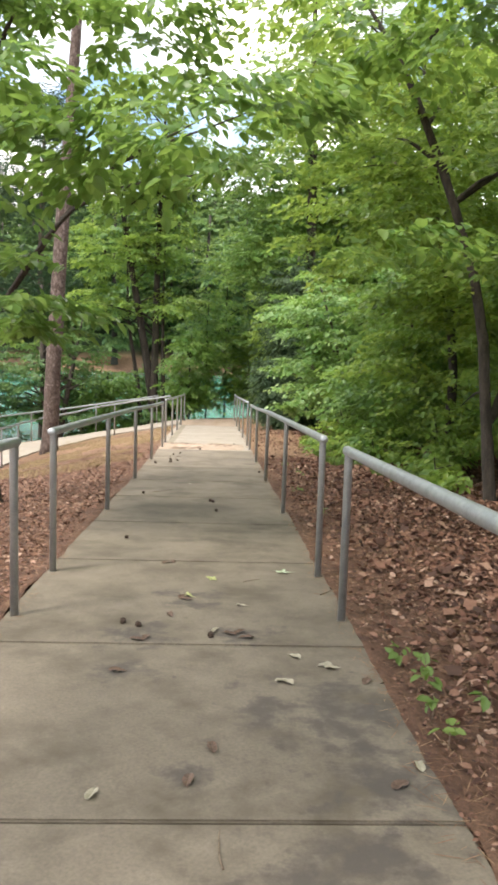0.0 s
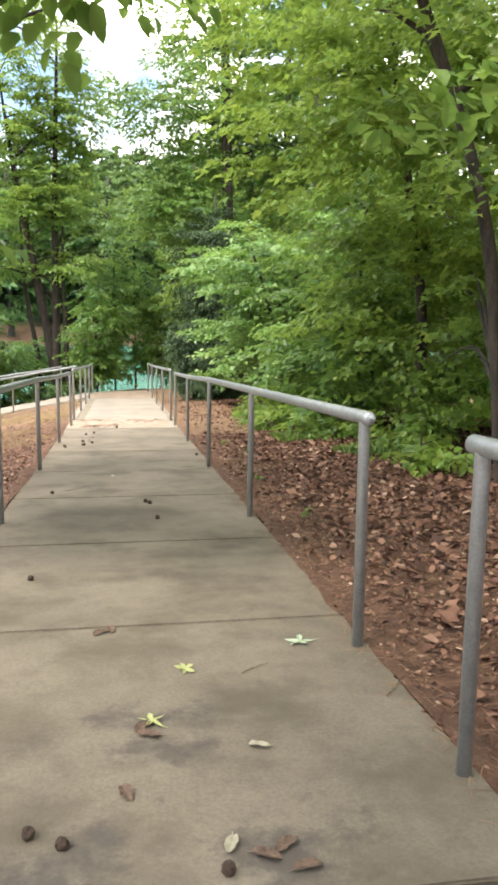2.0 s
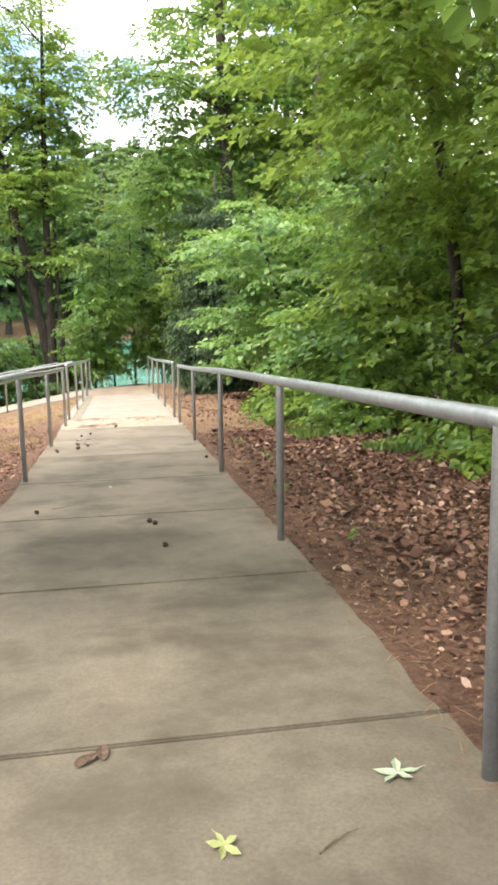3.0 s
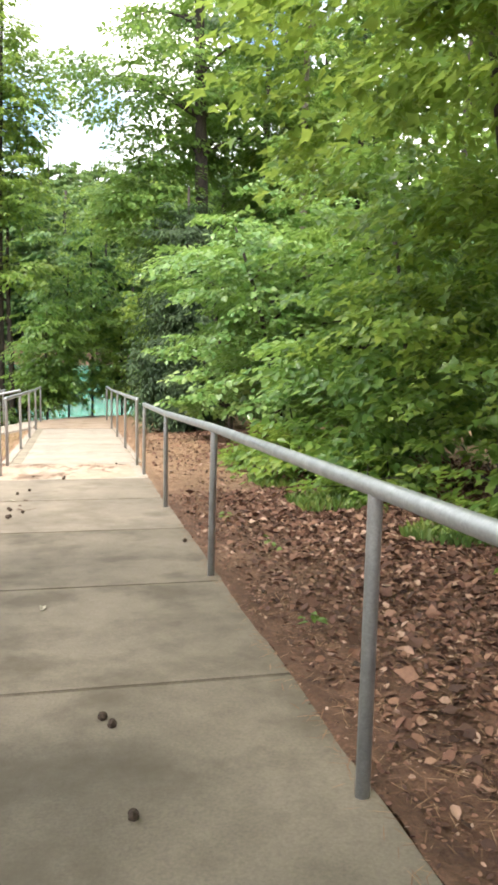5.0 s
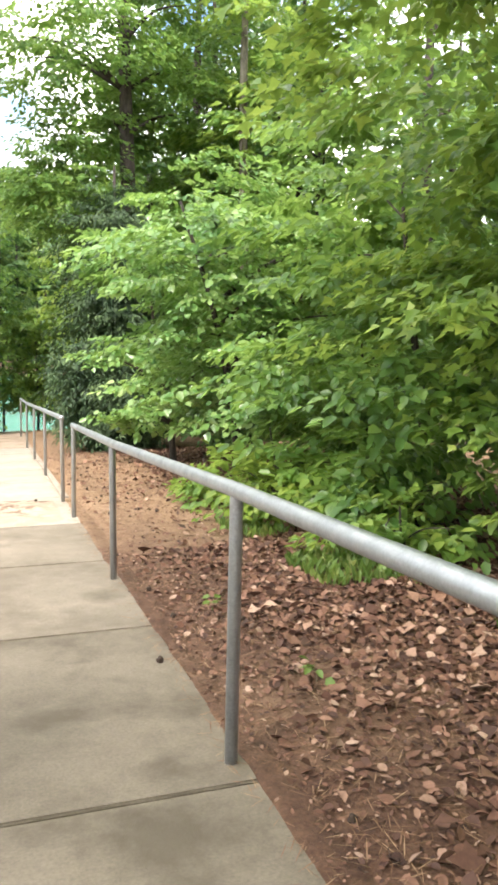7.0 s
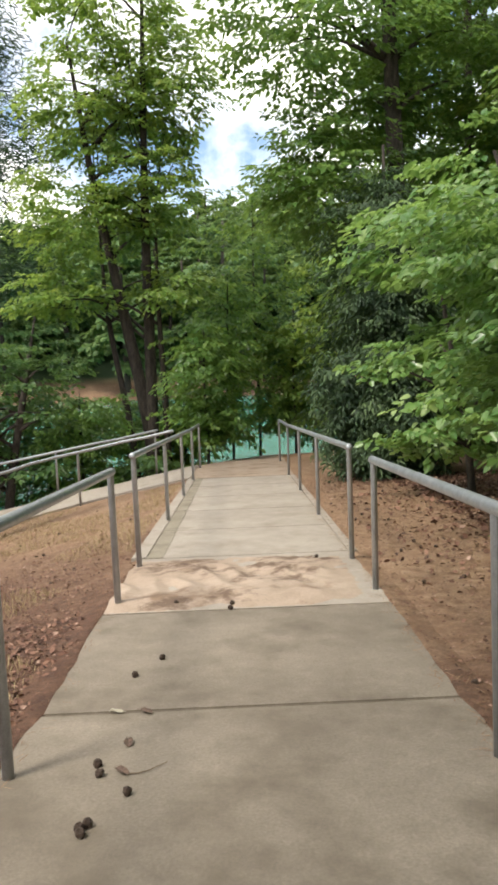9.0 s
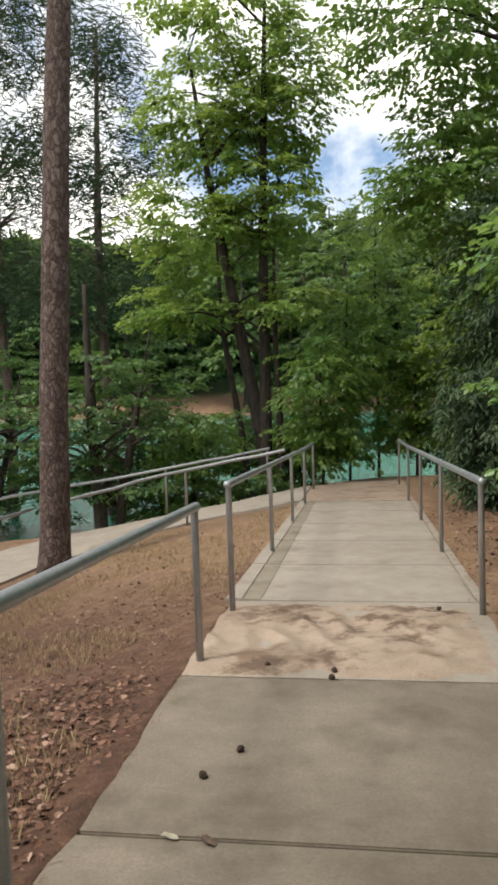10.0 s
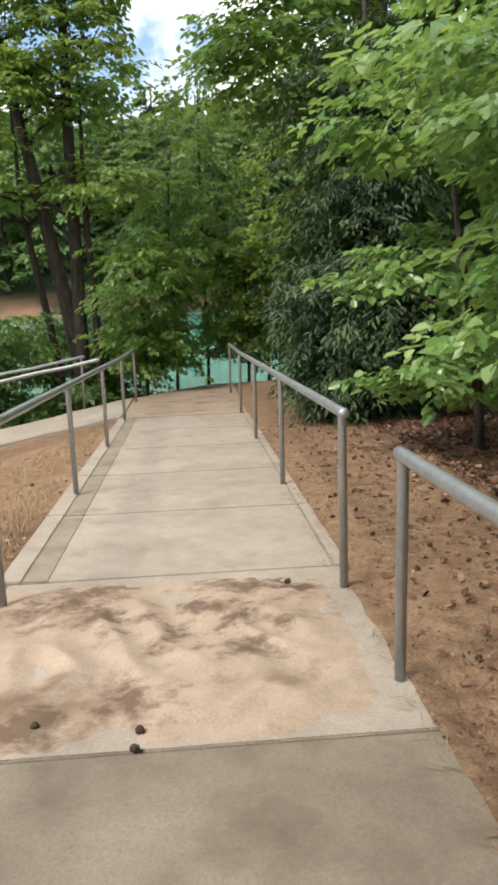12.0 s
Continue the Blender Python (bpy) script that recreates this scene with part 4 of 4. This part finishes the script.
scatter("leaf_litter", "scattered brown leaves on the bare slope", 24000, (-3.6, -0.92, 1, 19), 0.036, M_LITTER, 104, 0.3, 0.36, lift=0.010, keep=lambda x, y, r: r.uniform() < (1.0 if y < 12 else 0.06))


def dry_patch(x, y, rng):
    return noise.noise((x * 0.7, y * 0.7, 5)) > -0.05


scatter("dry_grass", "thin dry yellow grass on the bare slope", 26000, (-4.2, -1.0, 9.5, 20), 0.05, M_DRY, 105, 0.4, 0.035, keep=dry_patch, stand=True, fold=0.006)


def weeds(x, y, rng):
    return noise.noise((x * 0.9, y * 0.9, 9)) > 0.12


scatter("weeds", "fresh green weeds at the edge of the wood", 3800, (1.9, 3.4, 7.5, 12.5), 0.09, M_GRASS, 106, 0.5, 0.12, keep=weeds, stand=True)


# ---- the washed sand on the landing ----
def sand_patch():
    nx, ny = 90, 90
    verts, idx = [], {}
    for j in range(ny):
        for i in range(nx):
            x, y = -0.86 + 1.72 * i / (nx - 1), 11.83 + 1.64 * j / (ny - 1)
            n1 = noise.noise((x * 2.2, y * 1.6, 2.0)) * 0.6 + (0.25 - abs(noise.noise((x * 4.5 + 0.5 * math.sin(y * 5), y * 2.4, 4.0)))) * 0.9
            edge = min(1, (y - 11.82) * 4, (13.44 - y) * 5)
            h = (0.42 + n1 * 1.1) * edge * (1.0 if x < 0.45 else max(0, 1 - (x - 0.45) * 3))
            idx[i, j] = len(verts)
            verts.append((x, y, ramp_z(y) - 0.004 + 0.05 * max(min(h, 0.9), -0.4) + 0.004 * noise.noise((x * 20, y * 20, 0))))
    f = np.array([(idx[i, j], idx[i + 1, j], idx[i + 1, j + 1], idx[i, j + 1]) for j in range(ny - 1) for i in range(nx - 1)])
    return raw_mesh("sand_drift", np.array(verts), f, M_SAND, smooth=True)


tagged(sand_patch(), "thin rippled drift of washed orange sand on the slabs", "sand", kind="stuff")


def soil_fringe(side, y0, y1, seed):
    k = int((y1 - y0) / 0.06)
    v = []
    for i in range(k + 1):
        y = y0 + (y1 - y0) * i / k
        a = 0.5 + 0.9 * noise.noise((seed, y * 0.8, 0)) + 0.5 * noise.noise((seed, y * 4.5, 3))
        inner = HALF + 0.01 - 0.04 * max(a, -0.1)
        for x, h in ((inner, 0.001), ((inner + 0.9) / 2, 0.006), (0.90, 0.003), (1.02, -0.02)):
            v.append((side * x, y, ramp_z(y) + h + 0.004 * noise.noise((x * 20, y * 20, seed))))
    f = [(i * 4 + c, i * 4 + c + 1, i * 4 + c + 5, i * 4 + c + 4)[::side] for i in range(k) for c in range(3)]
    tagged(raw_mesh("soil_fringe", np.array(v), np.array(f), M_GROUND, smooth=True), "soil washed over the edge of the ramp", "soil", kind="stuff")


soil_fringe(1, -8.0, 13.4, 2.0)
soil_fringe(-1, -8.0, 13.4, 7.0)


# ---- small things on the concrete ----
def floor_z(x, y):
    return ramp_z(y) if abs(x) < 0.86 else ground_z(x, y) - 0.008


def seed_ball():
    bm = bmesh.new()
    bmesh.ops.create_icosphere(bm, subdivisions=2, radius=0.0145)
    for v in bm.verts:
        v.co *= random.choice((0.82, 1.0, 1.2))
    me_ob = link_mesh("seed_ball", bm, M_CONE)
    return tagged(me_ob, "dark brown spiky fallen seed ball", "seed ball", "seed balls on the ramp")


CONES = [(-0.5, 9.42), (-0.49, 9.47), (-0.51, 9.45), (-0.72, 9.3), (-0.7, 9.2), (-0.42, 10.95), (-0.52, 10.72), (-0.53, 9.85), (-0.51, 9.78), (-0.4, 9.65), (-0.1, 11.82), (-0.03, 12.27), (-0.44, 12.0), (0.56, 13.27), (0.17, 12.26),
         (-0.09, 11.93), (-0.49, 3.56), (0.19, 4.92), (0.16, 5.47), (-0.59, 5.99), (0.13, 5.53), (0.79, 8.29), (-0.27, 1.48), (-0.19, 1.43), (0.16, 1.29),
         (0.95, 10.48), (0.98, 9.48), (1.0, 8.94), (1.24, 13.32), (1.17, 14.02), (1.43, 13.72), (1.53, 13.38), (1.17, 12.29), (1.42, 13.41)]
ball = seed_ball()
ball.location = (*CONES[0], floor_z(*CONES[0]) + 0.012)
for x, y in CONES[1:]:
    copy_thing(ball, pose(x, y, floor_z(x, y) + 0.012, random.uniform(0, 360), 0, random.uniform(0, 360)))
for k in range(60):
    x = random.choice((random.uniform(-3.2, -1.0), random.uniform(1.0, 2.2)))
    y = random.uniform(2, 18)
    copy_thing(ball, pose(x, y, floor_z(x, y) + 0.012, random.uniform(0, 360), 0, random.uniform(0, 360)))


def fallen_leaf(mat, label, length=0.09, lobes=5):
    """A lobed, slightly curled leaf lying flat."""
    bm = bmesh.new()
    mid = bm.verts.new((0, 0, 0.004))
    ring = []
    count = max(lobes * 4, 14)
    for k in range(count):
        a = 2 * math.pi * k / count
        r = length * 0.5 * (0.62 + 0.38 * math.cos(lobes * a)) * random.uniform(0.85, 1.1)
        ring.append(bm.verts.new((r * math.cos(a), r * (0.75 if lobes else 0.45) * math.sin(a), 0.003 + 0.012 * abs(math.sin(a)) * random.uniform(0.3, 1.2))))
    for k in range(count):
        bm.faces.new((mid, ring[k], ring[(k + 1) % count]))
    tube_into(bm, [(length * 0.3, 0, 0.004), (length * 0.62, 0.006, 0.003)], [0.0014, 0.0008], 4)
    return tagged(link_mesh("fallen_leaf", bm, mat), label, "leaf", "fallen leaves on the ramp")


LEAVES = [(-0.45, 10.02, 'b'), (-0.44, 9.8, 'b'), (-0.42, 10.3, 'b'), (-0.18, 1.23, 'b'), (-0.14, 1.26, 'b'), (0.1, -0.03, 'b'), (-0.17, -0.11, 'p'), (-0.05, 1.62, 'b'), (0.61, 2.55, 's'),
          (0.17, 0.18, 'b'), (0.47, 0.74, 'p'), (0.02, 1.91, 'b'), (-0.22, 0.84, 'b'), (0.67, 0.9, 'p'), (0.82, 0.06, 'p'), (0.73, -0.05, 'b'), (0.79, 0.76, 'b'), (-0.14, 2.77, 'b'), (-0.10, 2.80, 'b'),
          (0.16, 2.36, 'y'), (0.0, 1.96, 'b'), (0.03, 1.99, 'y'), (0.32, 1.8, 'p'), (0.18, 1.38, 'p'), (0.53, 1.03, 'p'), (0.65, 0.93, 'p'), (0.45, 0.75, 'p'), (-0.12, 6.84, 'p'), (-0.54, 10.31, 'p'), (0.25, 1.33, 'b'), (0.3, 1.36, 'b'), (0.33, 1.28, 'b')]
kinds = {'b': fallen_leaf(M_BROWN_LEAF, "crumpled brown leaf lying on the concrete", 0.075, 0),
         'p': fallen_leaf(M_PALE_LEAF, "pale dry leaf lying on the concrete", 0.065, 0),
         'y': fallen_leaf(M_YELLOW_LEAF, "yellow green star-shaped leaf on the concrete", 0.10, 5),
         's': fallen_leaf(M_STAR, "pale green star-shaped leaf on the concrete", 0.13, 5)}
first = set()
for x, y, kind in LEAVES:
    m = pose(x, y, floor_z(x, y) + 0.003, 0, 0, random.uniform(0, 360))
    if kind in first:
        copy_thing(kinds[kind], m)
    else:
        kinds[kind].matrix_basis = m
        first.add(kind)


def twig(x, y, length, angle):
    bm = bmesh.new()
    pts, p, a = [], Vector((0, 0, 0.005)), 0.0
    for k in range(5):
        pts.append(p.copy())
        a += random.uniform(-0.4, 0.4)
        p += Vector((math.cos(a), math.sin(a), 0)) * length / 4
    tube_into(bm, pts, [0.0026, 0.0024, 0.002, 0.0017, 0.001], 5)
    ob = tagged(link_mesh("twig", bm, M_TWIG), "short thin dry twig on the ground", "twig", "twigs")
    ob.matrix_basis = pose(x, y, floor_z(x, y), 0, 0, angle)


for x, y, length, angle in [(0.2, -0.45, 0.16, 80), (0.78, 2.05, 0.14, 60), (0.35, 2.3, 0.12, 20), (0.95, 1.35, 0.25, -10), (-0.5, 6.1, 0.3, 5), (-0.42, 9.78, 0.15, 0), (1.4, 9.9, 0.5, 100), (-0.3, 12.9, 0.2, 40), (1.3, 6.0, 0.3, 30)]:
    twig(x, y, length, angle)


def seedling(x, y):
    top = tagged(new("seedling"), "small green seedling beside the concrete edge", "plant", "seedlings")
    top.location = (x, y, ground_z(x, y) - 0.01)
    bm = bmesh.new()
    tube_into(bm, [(0, 0, -0.01), (0.005, 0, 0.05), (0, 0.005, 0.09)], [0.003, 0.002, 0.001], 5)
    part("stem", bm, M_TWIG, top)
    rng = np.random.default_rng(int(abs(x * 900 + y * 70)))
    for k in range(8):
        v, f = leaf_arrays(rng, [(0, 0, 0.05 + 0.005 * k)], 1, 0.02, 0.5, 0.05, 0.4)
        raw_mesh("leaf", v, f, M_GRASS, top)


for x, y in [(0.98, 1.0), (1.0, 0.7), (0.97, 0.45), (0.95, 0.2), (1.2, 0.5), (1.25, 0.1), (1.05, 0.85), (1.2, 4.7), (1.1, 6.3), (1.3, 7.8), (1.2, 8.9)]:
    seedling(x, y)
